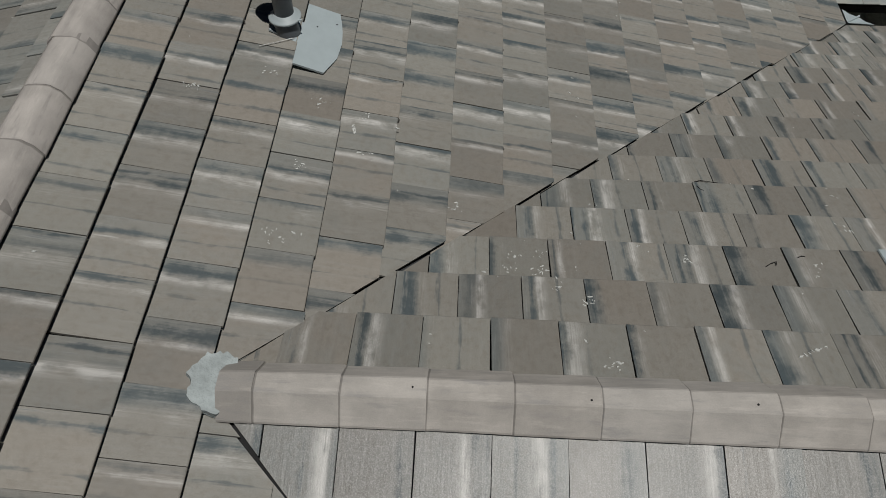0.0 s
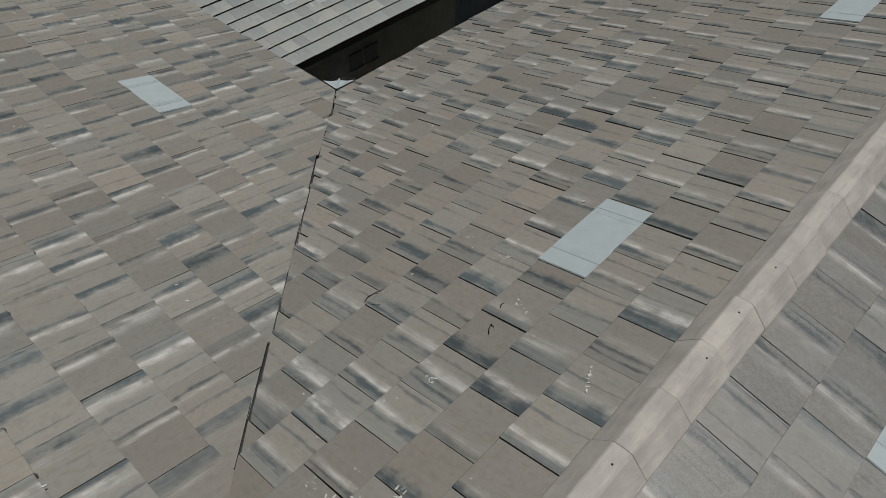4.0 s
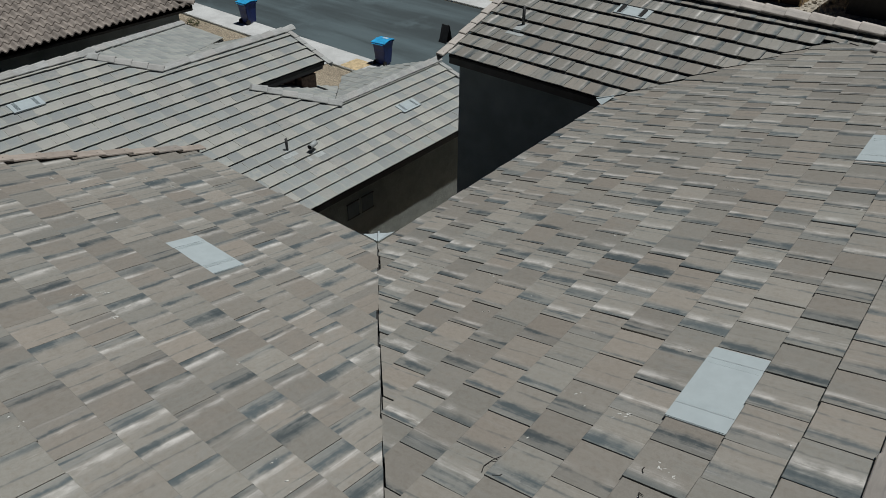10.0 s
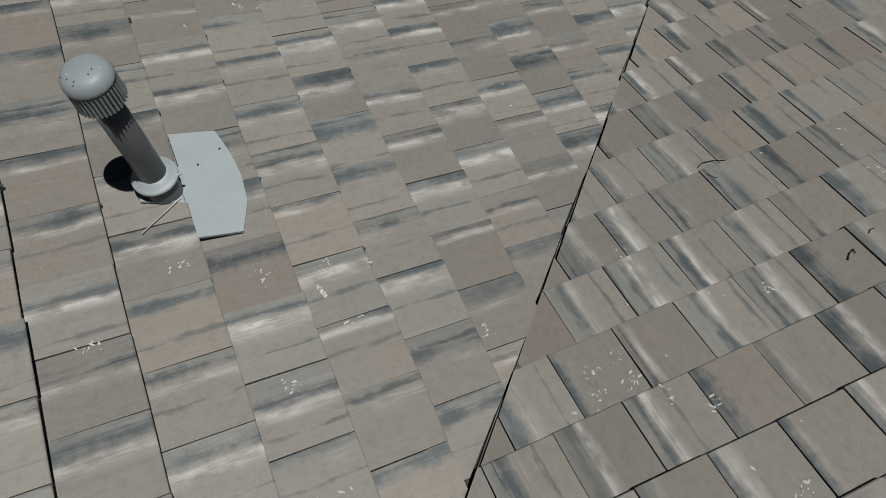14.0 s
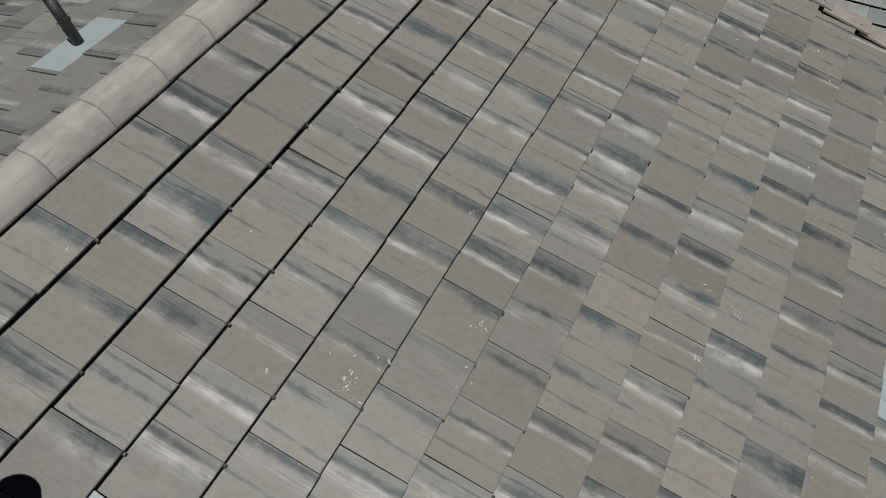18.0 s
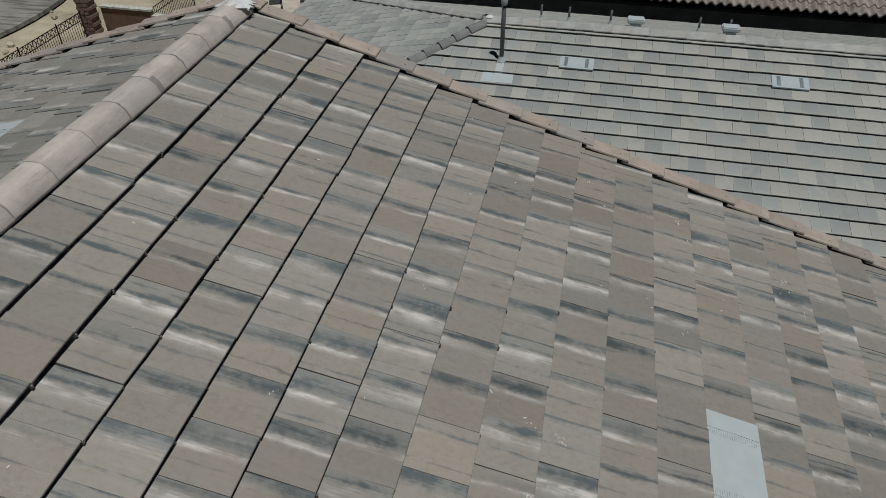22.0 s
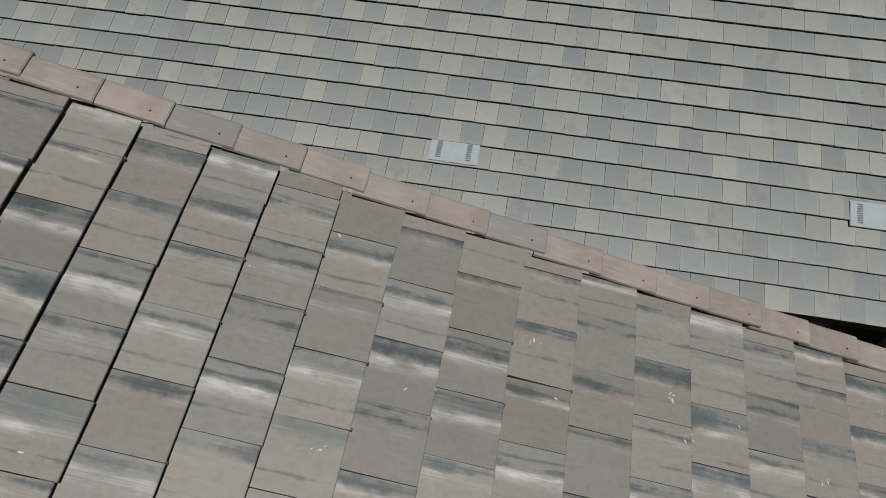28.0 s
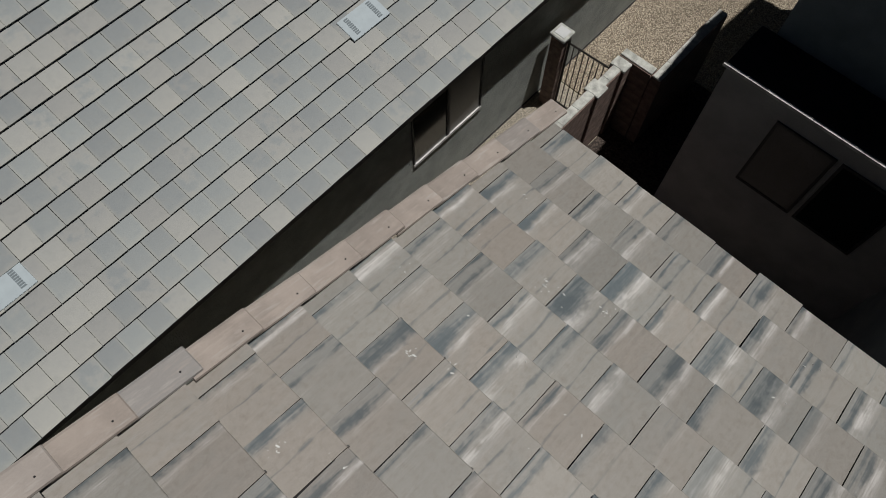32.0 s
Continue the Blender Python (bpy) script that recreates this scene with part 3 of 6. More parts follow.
def cap_mesh(name, length, half, height, taper, material, flat=0.30, thick=0.016, rounded=False, skirt=-0.34, lip=0.016):
    """A ridge tile along +x, butt at x = length; three-sided and softly rounded, wider at its butt."""
    bm = bmesh.new()
    half_prof = [(1.0, skirt), (0.985, skirt + 0.14), (0.80, 0.20), (0.58, 0.60), (flat + 0.06, 0.86), (flat - 0.08, 0.96)]
    if not rounded:
        half_prof = [(1.0, skirt), (0.97, skirt + 0.16), (flat + 0.035, 0.90), (flat - 0.03, 0.98)]
    prof = [(-a, b) for a, b in half_prof] + [(0, 1.0)] + half_prof[::-1]
    rings = []
    for x, k, dz in ((0.0, taper, -lip * 0.75), (length * 0.5, (1 + taper) / 2, -lip * 0.25), (length - 0.006, 1.0, lip * 0.25), (length, 0.985, lip * 0.25 - 0.003)):
        rings.append([bm.verts.new((x, a * half * k, b * height * k + dz)) for a, b in prof])
    inner = [[bm.verts.new((x, v.co.y * 0.93, v.co.z - thick)) for v in ring] for x, ring in ((0.0, rings[0]), (length, rings[-1]))]
    m = len(prof)
    for p, q in zip(rings, rings[1:]):
        for i in range(m - 1):
            bm.faces.new((p[i], q[i], q[i + 1], p[i + 1]))
    for i in range(m - 1):
        bm.faces.new((rings[-1][i], inner[1][i], inner[1][i + 1], rings[-1][i + 1]))
        bm.faces.new((inner[1][i], inner[0][i], inner[0][i + 1], inner[1][i + 1]))
    for side in (0, m - 1):
        loop = [r[side] for r in rings] + [inner[1][side], inner[0][side]]
        bm.faces.new(loop if side else loop[::-1])
    bmesh.ops.recalc_face_normals(bm, faces=bm.faces)
    me = bpy.data.meshes.new(name)
    bm.to_mesh(me), bm.free()
    me.materials.append(material)
    me.polygons.foreach_set("use_smooth", [rounded and abs(p.normal.x) < 0.5 and p.normal.z > 0.1 for p in me.polygons])
    return me


def cap_row(name, a, b, first, spacing, mesh, parent, seed=3, roll=0.012, drop=0.0):
    """Ridge tiles from a to b; their butts look along b - a."""
    rng = random.Random(seed)
    a, b = Vector(a), Vector(b)
    d = (b - a).normalized()
    side = Vector((0, 0, 1)).cross(d).normalized()
    up = d.cross(side)
    rot = Matrix((d, side, up)).transposed().to_4x4()
    t = first
    while t < (b - a).length - 0.05:
        ob = new(name, mesh)
        jig = Matrix.Rotation(rng.gauss(0, roll), 4, "Z") @ Matrix.Rotation(rng.gauss(0, roll), 4, "X")
        ob.matrix_world = Matrix.Translation(a + d * t + up * (drop + rng.gauss(0, 0.0012)) + side * rng.gauss(0, 0.002)) @ rot @ jig
        ob.parent = parent
        t += spacing


# ---- the house under the camera ----
RIDGE1, RIDGE2 = -2.17, 1.24          # x of the long ridge, y of the cross ridge
EAVE_A, EAVE_B, RAKE_Y = 3.58, 5.96, 9.18
H, WID = 0.3132, 0.309
A = Slope(1, 0, 3.97, H, WID, -1.708, 4.610, rise=0.042, lift=0.018)
B = Slope(0, 1, 4.765, H, WID, 1.689, -0.091)
ZR1, ZR2 = 3.97 - RIDGE1 / 3, 4.765 - RIDGE2 / 3
C = Slope(0, -1, ZR2 - RIDGE2 / 3, H, WID, -RIDGE2 + 0.135, -0.523 + WID / 2)
D = Slope(-1, 0, ZR1 - RIDGE1 / 3, H, WID, -RIDGE1 + 0.16, -0.1)
RIDGE_E, EAVE_E = 11.25, 8.52
E = Slope(-1, 0, 2.776 - 8.587 / 3, H, WID, -EAVE_E - H * 20, 0.05, rise=0.046, lift=0.02)
GROUND = -4.3

house = thing("house", "large stucco house with streaked taupe concrete tile roof", "house")


def deck(name, s, corners, parent, label="", w=-0.052, thick=0.12):
    return part(name, slab(bmesh.new(), [s.at(x, y, w) for x, y in corners], -s.n * thick), DECK, parent, label)


roof_a = deck("roof", A, [(RIDGE1, -3.5), (1.5, -1.4), (-1.145, RIDGE2), (EAVE_A - 0.03, 5.965), (EAVE_A - 0.03, RAKE_Y), (RIDGE1, RAKE_Y)], house, "roof slope of taupe tiles with slate-blue and white streaks")
roof_b = deck("roof", B, [(-1.145, RIDGE2), (8.45, RIDGE2), (10.88, 3.67), (8.59, EAVE_B - 0.03), (3.575, EAVE_B - 0.03)], house, "roof slope of streaked tiles between two valleys")
roof_c = deck("roof", C, [(-1.145, RIDGE2), (2.6, -2.5), (12.2, -2.5), (8.45, RIDGE2)], house, "roof slope of streaked tiles with glints painted as pale flecks")
roof_d = deck("roof", D, [(RIDGE1, -3.5), (RIDGE1, RAKE_Y), (-10.0, RAKE_Y), (-10.0, -3.5)], house, "roof slope of streaked tiles above the back yard")
roof_e = deck("roof", E, [(EAVE_E + 0.03, 6.02), (EAVE_E + 0.03, 9.06), (RIDGE_E, 9.06), (RIDGE_E, 2.75), (10.9, 2.75), (10.9, 3.65)], house, "roof slope of cool grey streaked tiles")
F = Slope(1, 0, ZR2 + 8.45 / 3, H, WID, 8.45, 0.0)
roof_f = deck("roof", F, [(8.45, RIDGE2), (12.2, -2.5), (12.2, 4.9)], house)
G = Slope(1, 0, 2.776 + (RIDGE_E - 8.587) / 3 + RIDGE_E / 3, H, WID, RIDGE_E + 0.28, 0.0)
roof_g = deck("roof", G, [(RIDGE_E, 2.75), (14.6, 2.75), (14.6, 9.05), (RIDGE_E, 9.05)], house)

# walls
def wall_run(name, pts, z0, z1, thick, material, parent, label=""):
    bm = bmesh.new()
    for (x0, y0), (x1, y1) in zip(pts, pts[1:]):
        d = Vector((x1 - x0, y1 - y0, 0)).normalized() * thick / 2
        s = Vector((-d.y, d.x, 0))
        a, b = Vector((x0, y0, 0)) - d, Vector((x1, y1, 0)) + d
        slab(bm, [p + Vector((0, 0, z1)) for p in (a + s, a - s, b - s, b + s)], (0, 0, z0 - z1))
    return part(name, bm, material, parent, label)


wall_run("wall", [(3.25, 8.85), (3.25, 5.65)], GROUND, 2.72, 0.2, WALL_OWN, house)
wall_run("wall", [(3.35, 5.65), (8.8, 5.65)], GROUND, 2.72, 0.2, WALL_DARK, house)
bm = bmesh.new()
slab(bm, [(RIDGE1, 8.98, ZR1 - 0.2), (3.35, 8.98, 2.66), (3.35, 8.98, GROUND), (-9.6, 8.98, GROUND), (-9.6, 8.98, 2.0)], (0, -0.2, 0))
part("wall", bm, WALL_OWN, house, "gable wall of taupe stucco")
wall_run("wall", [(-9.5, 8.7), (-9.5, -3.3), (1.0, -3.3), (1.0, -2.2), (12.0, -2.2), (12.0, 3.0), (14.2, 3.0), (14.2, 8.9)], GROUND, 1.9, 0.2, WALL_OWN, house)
bm = bmesh.new()
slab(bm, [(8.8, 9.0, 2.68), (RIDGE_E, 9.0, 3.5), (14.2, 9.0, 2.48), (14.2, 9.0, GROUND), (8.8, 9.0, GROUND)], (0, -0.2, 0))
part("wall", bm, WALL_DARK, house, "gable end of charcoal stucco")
bm = bmesh.new()
slab(bm, [(10.92, 2.81, 3.50), (RIDGE_E, 2.81, 3.58), (13.2, 2.81, 2.93), (13.2, 2.81, 2.6), (10.92, 2.81, 3.3)], (0, 0.1, 0))
part("wall", bm, FASCIA, house, "dark end of the small gablet")
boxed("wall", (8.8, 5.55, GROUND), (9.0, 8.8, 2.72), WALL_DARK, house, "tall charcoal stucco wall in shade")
# ground-floor projection with a metal drip edge
lower = boxed("wall", (7.97, 4.0, GROUND), (8.79, 9.2, -0.56), WALL_LOW, house, "ground-floor projection of grey stucco in shade")
# near-black top stands for the eave's shade on the ledge
boxed("ledge", (7.955, 3.96, -0.555), (8.796, 9.22, -0.505), DECK, house, "flat ledge roof with the eave's shade put into its dark colour")
boxed("drip_edge", (7.905, 3.96, -0.545), (7.95, 9.25, -0.5), TRIMWHITE, house, "pale metal drip edge")
for y0, y1 in ((7.43, 8.24), (6.45, 7.28)):
    win = boxed("window", (7.955, y0, -2.29), (7.967, y1, -0.93), BLIND_SUNPANE if y0 > 7 else GLASS, house, "window pane with a closed grey blind" if y0 > 7 else "dark window pane")
    for lo, hi in (((7.945, y0 - 0.04, -2.33), (7.969, y1 + 0.04, -2.29)), ((7.945, y0 - 0.04, -0.93), (7.969, y1 + 0.04, -0.89)), ((7.945, y0 - 0.04, -2.29), (7.969, y0, -0.93)), ((7.945, y1, -2.29), (7.969, y1 + 0.04, -0.93))):
        boxed("frame", lo, hi, FASCIA, win)
# fascia boards under the eaves
boxed("fascia", (EAVE_A - 0.10, 5.95, 2.60), (EAVE_A - 0.06, 9.05, 2.735), FASCIA, house)
boxed("fascia", (3.5, EAVE_B - 0.10, 2.60), (8.75, EAVE_B - 0.06, 2.735), FASCIA, house)
boxed("fascia", (EAVE_E + 0.06, 5.9, 2.56), (EAVE_E + 0.10, 9.06, 2.70), FASCIA, house)
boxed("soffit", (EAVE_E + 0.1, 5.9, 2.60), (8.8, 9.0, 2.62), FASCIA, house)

# valley flashings
for s, a, b in ((A, (-1.1, 1.285), (3.6, 5.985)), (E, (8.55, 6.0), (10.85, 3.7)), (A, (-0.98, 1.10), (1.5, -1.38))):
    bm = bmesh.new()
    slab(bm, [s.at(*a, -0.046) + Vector((0, -0.03, 0)), s.at(*b, -0.046) + Vector((0, -0.03, 0)), s.at(*b, -0.046) + Vector((0, 0.03, 0)), s.at(*a, -0.046) + Vector((0, 0.03, 0))], (0, 0, -0.006))
    part("valley_flashing", bm, FASCIA, house, "dark metal valley flashing")
    # folded rib along the middle of the valley
    rng = random.Random(19)
    p, q = s.at(*a, -0.024), s.at(*b, -0.024)
    side = (q - p).cross(Vector((0, 0, 1))).normalized()
    bm = bmesh.new()
    ring = None
    for i in range(41):
        c = p.lerp(q, i / 40) + side * rng.gauss(0, 0.0015) + Vector((0, 0, rng.gauss(0, 0.002)))
        row = [bm.verts.new(c + side * d + Vector((0, 0, z))) for d, z in ((-0.005, -0.04), (-0.002, 0.0), (0.002, 0.0), (0.005, -0.04))]
        if ring:
            for j in range(3):
                bm.faces.new((ring[j], row[j], row[j + 1], ring[j + 1]))
        ring = row
    bmesh.ops.recalc_face_normals(bm, faces=bm.faces)
    part("valley_rib", bm, RIBMETAL, house, "folded rib of pale stained metal in the valley")


def halves_a(x, y):
    cuts = [(-1, 0, -RIDGE1), (1, 0, EAVE_A), (0, 1, RAKE_Y)]
    if abs(y - RIDGE2) < 0.16 and -1.7 < x < -1.1:
        return cuts + [(1, 0, -1.10)]
    return cuts + ([(1, -1, -2.391)] if y > RIDGE2 else [(1, 1, 0.136)])


def halves_b(x, y):
    return [(0, -1, -RIDGE2), (0, 1, EAVE_B), (-1, 1, 2.387), (1, -1, 7.21), (1, 1, 14.53)]


def halves_c(x, y):
    return [(0, 1, RIDGE2), (0, -1, 2.5), (-1, -1, -0.118), (1, 1, 9.69)]


def halves_d(x, y):
    return [(1, 0, RIDGE1), (-1, 0, 10.0), (0, 1, RAKE_Y)]


def halves_e(x, y):
    cuts = [(-1, 0, -EAVE_E), (1, 0, RIDGE_E), (0, 1, 9.06), (0, -1, -2.75)]
    return cuts + ([(-1, -1, -14.57)] if y > 3.67 else [(-1, 0, -10.9)])


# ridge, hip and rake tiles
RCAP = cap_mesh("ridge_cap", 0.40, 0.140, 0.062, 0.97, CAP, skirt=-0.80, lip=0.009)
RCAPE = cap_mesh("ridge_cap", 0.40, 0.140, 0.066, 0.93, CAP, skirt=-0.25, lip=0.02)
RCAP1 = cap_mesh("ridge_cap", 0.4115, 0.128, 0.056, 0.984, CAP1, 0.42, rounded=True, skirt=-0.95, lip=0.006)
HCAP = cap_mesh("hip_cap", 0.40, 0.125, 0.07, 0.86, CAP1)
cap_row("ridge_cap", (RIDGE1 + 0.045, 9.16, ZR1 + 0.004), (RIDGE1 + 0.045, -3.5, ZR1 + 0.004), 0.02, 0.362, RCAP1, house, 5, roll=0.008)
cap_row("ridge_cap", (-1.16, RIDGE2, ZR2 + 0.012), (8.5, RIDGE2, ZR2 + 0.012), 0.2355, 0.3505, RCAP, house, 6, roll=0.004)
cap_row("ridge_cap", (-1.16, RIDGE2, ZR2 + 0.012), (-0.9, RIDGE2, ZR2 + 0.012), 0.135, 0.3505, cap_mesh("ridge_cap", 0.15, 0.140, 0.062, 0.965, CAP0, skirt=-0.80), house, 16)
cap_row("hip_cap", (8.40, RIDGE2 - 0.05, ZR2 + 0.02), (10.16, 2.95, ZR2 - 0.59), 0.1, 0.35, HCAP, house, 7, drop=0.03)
cap_row("hip_cap", (8.40, RIDGE2 + 0.05, ZR2 + 0.02), (11.6, -1.91, ZR2 - 1.03), 0.1, 0.35, HCAP, house, 8, drop=0.03)
cap_row("ridge_cap", (RIDGE_E, 2.70, 3.722), (RIDGE_E, 9.15, 3.722), 0.0, 0.35, RCAPE, house, 9)

def rake_mesh(name, length, top, fall, material):
    """A rake tile along +x (down the slope), butt at x = length; a flat leg of width top and a leg that hangs down by fall."""
    bm = bmesh.new()
    sec = [(0.0, 0.004), (0.003, 0.018), (0.02, 0.026), (top - 0.02, 0.030), (top - 0.005, 0.024), (top, 0.008), (top, -fall), (top - 0.02, -fall), (top - 0.02, 0.004), (0.010, 0.001)]
    rings = [[bm.verts.new((x, y, z + dz)) for y, z in sec] for x, dz in ((0.0, -0.012), (length - 0.008, 0.010), (length, 0.004))]
    m = len(sec)
    for p, q in zip(rings, rings[1:]):
        for i in range(m):
            bm.faces.new((p[i], q[i], q[(i + 1) % m], p[(i + 1) % m]))
    bm.faces.new(rings[0]), bm.faces.new(rings[-1][::-1])
    bmesh.ops.recalc_face_normals(bm, faces=bm.faces)
    me = bpy.data.meshes.new(name)
    bm.to_mesh(me), bm.free()
    me.materials.append(material)
    return me


bm = bmesh.new()
bmesh.ops.create_cone(bm, cap_ends=True, segments=8, radius1=0.005, radius2=0.004, depth=0.003)
HOLE = bpy.data.meshes.new("nail_hole")
bm.to_mesh(HOLE), bm.free()
HOLE.materials.append(BLACK)


rng = random.Random(52)
for cap in [ob for ob in house.children if ob.name.startswith("ridge_cap") and ob.data == RCAP]:
    if rng.random() < 0.45:
        hole = new("nail_hole", HOLE)
        hole.matrix_world = cap.matrix_world @ Matrix.Translation((rng.uniform(0.30, 0.36), rng.uniform(-0.03, 0.03), 0.0635))
        hole.parent = house


def rake_row(s, h0, h1, first, v, flip, mesh, parent, w=0.016, seed=11):
    rng = random.Random(seed)
    out = s.v * (-1 if flip else 1)
    h = first
    while h < h1:
        if h > h0:
            x, y = s.plan(h, v)
            base = Matrix((s.u, out, s.n)).transposed().to_4x4()
            ob = new("rake_tile", mesh)
            ob.matrix_world = Matrix.Translation(s.at(x, y, w + rng.gauss(0, 0.002)) + out * rng.gauss(0, 0.004)) @ base @ Matrix.Rotation(rng.gauss(0, 0.012), 4, "Z")
            ob.parent = parent
            hole = new("nail_hole", HOLE)
            hole.matrix_world = ob.matrix_world @ Matrix.Translation((0.30, 0.05, 0.0345))
            hole.parent = parent
        h += s.run


RK = rake_mesh("rake_tile", 0.385, 0.155, 0.13, RAKE)
RKF = rake_mesh("rake_tile", 0.385, 0.155, 0.13, CAP)
rake_row(A, RIDGE1 - 0.1, EAVE_A - 0.15, -0.045 - 0.365 - 6 * H, 9.160, False, RK, house)
rake_row(A, RIDGE1 - 0.1, RIDGE1 + 0.1, RIDGE1 - 0.03, 9.160, False, rake_mesh("rake_tile", 0.25, 0.155, 0.13, RAKE), house, seed=18)
rake_row(D, -RIDGE1 - 0.1, 10.0, -RIDGE1 - 0.02, -9.160, True, RK, house, seed=12)
rake_row(E, -RIDGE_E - 0.1, -EAVE_E - 0.2, -RIDGE_E - 0.02, -9.045, True, RKF, house, seed=13)
rake_row(G, RIDGE_E - 0.1, 14.4, RIDGE_E - 0.02, 9.045, False, RKF, house, seed=17)

rake_row(G, RIDGE_E - 0.1, 13.0, RIDGE_E - 0.02, 2.78, True, RKF, house, seed=14)
rake_row(E, -RIDGE_E - 0.1, -11.0, -RIDGE_E - 0.02, -2.78, False, RKF, house, seed=15)

# mortar where the cross ridge dies into the long slope
bm = bmesh.new()
rng = random.Random(4)
slab(bm, [A.at(-1.058 + (0.105 + 0.012 * math.sin(7 * t)) * math.cos(t) * rng.uniform(0.93, 1.07), RIDGE2 + 0.02 + 0.135 * math.sin(t) * rng.uniform(0.92, 1.08), 0.035) for t in [i * math.pi / 24 for i in range(48)]], A.n * -0.04)
part("mortar_patch", bm, MORTAR, house, "smear of pale grey mortar")
bm = bmesh.new()
top = bm.verts.new((RIDGE1 + 0.045, 9.09, ZR1 + 0.069))
rim = []
for t in [i * math.pi / 18 for i in range(36)]:
    dx, dy = 0.15 * math.cos(t) * rng.uniform(0.7, 1.2), 0.15 * math.sin(t) * rng.uniform(0.7, 1.15)
    rim.append(bm.verts.new((RIDGE1 + 0.045 + dx, 9.09 + dy, ZR1 + 0.064 - 0.30 * abs(dx))))
for a, b in zip(rim, rim[1:] + rim[:1]):
    bm.faces.new((top, a, b))
bmesh.ops.recalc_face_normals(bm, faces=bm.faces)
for f in bm.faces:
    if f.normal.z < 0:
        f.normal_flip()
bmesh.ops.solidify(bm, geom=bm.faces[:], thickness=0.010)
part("mortar_patch", bm, SADDLE, house, "smear of pale mortar at the gable peak")
# lead saddles at the valley feet
for root, left, tip, right in ((A.at(3.56, 5.95, 0.035), A.at(3.60, 6.21, 0.015), Vector((3.740, 6.100, 2.775)), B.at(3.85, 5.975, 0.012)), (B.at(8.52, 5.86, 0.04), B.at(8.20, 5.90, 0.012), Vector((8.46, 6.13, 2.75)), E.at(8.62, 5.95, 0.03))):
    bm = bmesh.new()
    v = [bm.verts.new(p) for p in (root, left, (left + tip) / 2 + Vector((0, 0, -0.012)), tip, (right + tip) / 2 + Vector((0, 0, -0.012)), right)]
    for a, b in ((1, 2), (2, 3), (3, 4), (4, 5)):
        bm.faces.new((v[0], v[a], v[b]))
    for f in bm.faces:
        f.normal_update()
        if f.normal.z < 0:
            f.normal_flip()
    bmesh.ops.solidify(bm, geom=bm.faces[:], thickness=0.005)
    saddle = part("valley_saddle", bm, VENT, house, "crumpled pale metal flashing at the foot of the valley")
    up = Vector((0, 0, 0.008))
    part("fold", tube(bmesh.new(), root + up, tip + up * 1.5, 0.005, 8, 0.011), VENT, saddle)


def flat_vent(s, h0, h1, v0, v1, label="low grey-blue painted metal roof vent set among the tiles", w=0.024):
    """A flush roof vent that lies along the course, with a row of small holes near each end."""
    t = thing("roof_vent", label, "roof vent", "flush roof vents")
    base = Matrix((s.u, s.v, s.n)).transposed().to_4x4()
    x, y = s.plan(h0, v0)
    t.matrix_world = Matrix.Translation(s.at(x, y, w)) @ base
    lu, lv = (h1 - h0) / COS, v1 - v0
    bm = bmesh.new()
    top = [(-0.03, 0, -0.027), (lu, 0, 0.004), (lu, lv, 0.004), (-0.03, lv, -0.027)]
    slab(bm, top, (0, 0, -0.02))
    bmesh.ops.bevel(bm, geom=[e for e in bm.edges if e.verts[0].co.z > -0.028 and e.verts[1].co.z > -0.028 and max(v.co.z for v in e.verts) > 0], offset=0.004, segments=2, affect="EDGES")
    part("cover", bm, VENT, t)
    for q in (0.115, lv - 0.13):
        bm = bmesh.new()
        n = 34
        for i in range(n):
            a = lu * (0.03 + 0.94 * i / (n - 1))
            z = -0.0243 + 0.0283 * a / lu
            box(bm, (a - 0.0017, q - 0.0024, z - 0.003), (a + 0.0017, q + 0.0024, z + 0.0008))
        part("perforation", bm, BLACK, t)
    for q0, q1 in ((0.125, 0.165), (lv - 0.18, lv - 0.14)):
        bm = bmesh.new()
        for i in range(22):
            a = lu * (0.08 + 0.84 * i / 21)
            z = -0.0243 + 0.0283 * a / lu
            box(bm, (a - 0.0022, q0, z - 0.002), (a + 0.0022, q1, z + 0.0022))
        part("embossed_band", bm, VENT, t)
    return t


flat_vent(B, 2.005, 2.325, -2.855, -2.145)
flat_vent(B, 1.985, 2.315, -6.70, -6.03)
flat_vent(A, 1.735, 2.055, 6.085, 6.79)
flat_vent(C, -0.483, -0.157, 2.13, 2.855)
flat_vent(D, 2.95, 3.28, -7.45, -6.74)
event = flat_vent(E, -10.70, -10.44, -7.03, -6.43, "low pale metal roof vent with two dark louvred ends", 0.030)
for q in (0.03, 0.42):
    boxed("louvre", (0.03, q + 0.03, -0.03), (0.25, q + 0.10, 0.0055), BLACK, event, "dark louvred slot")


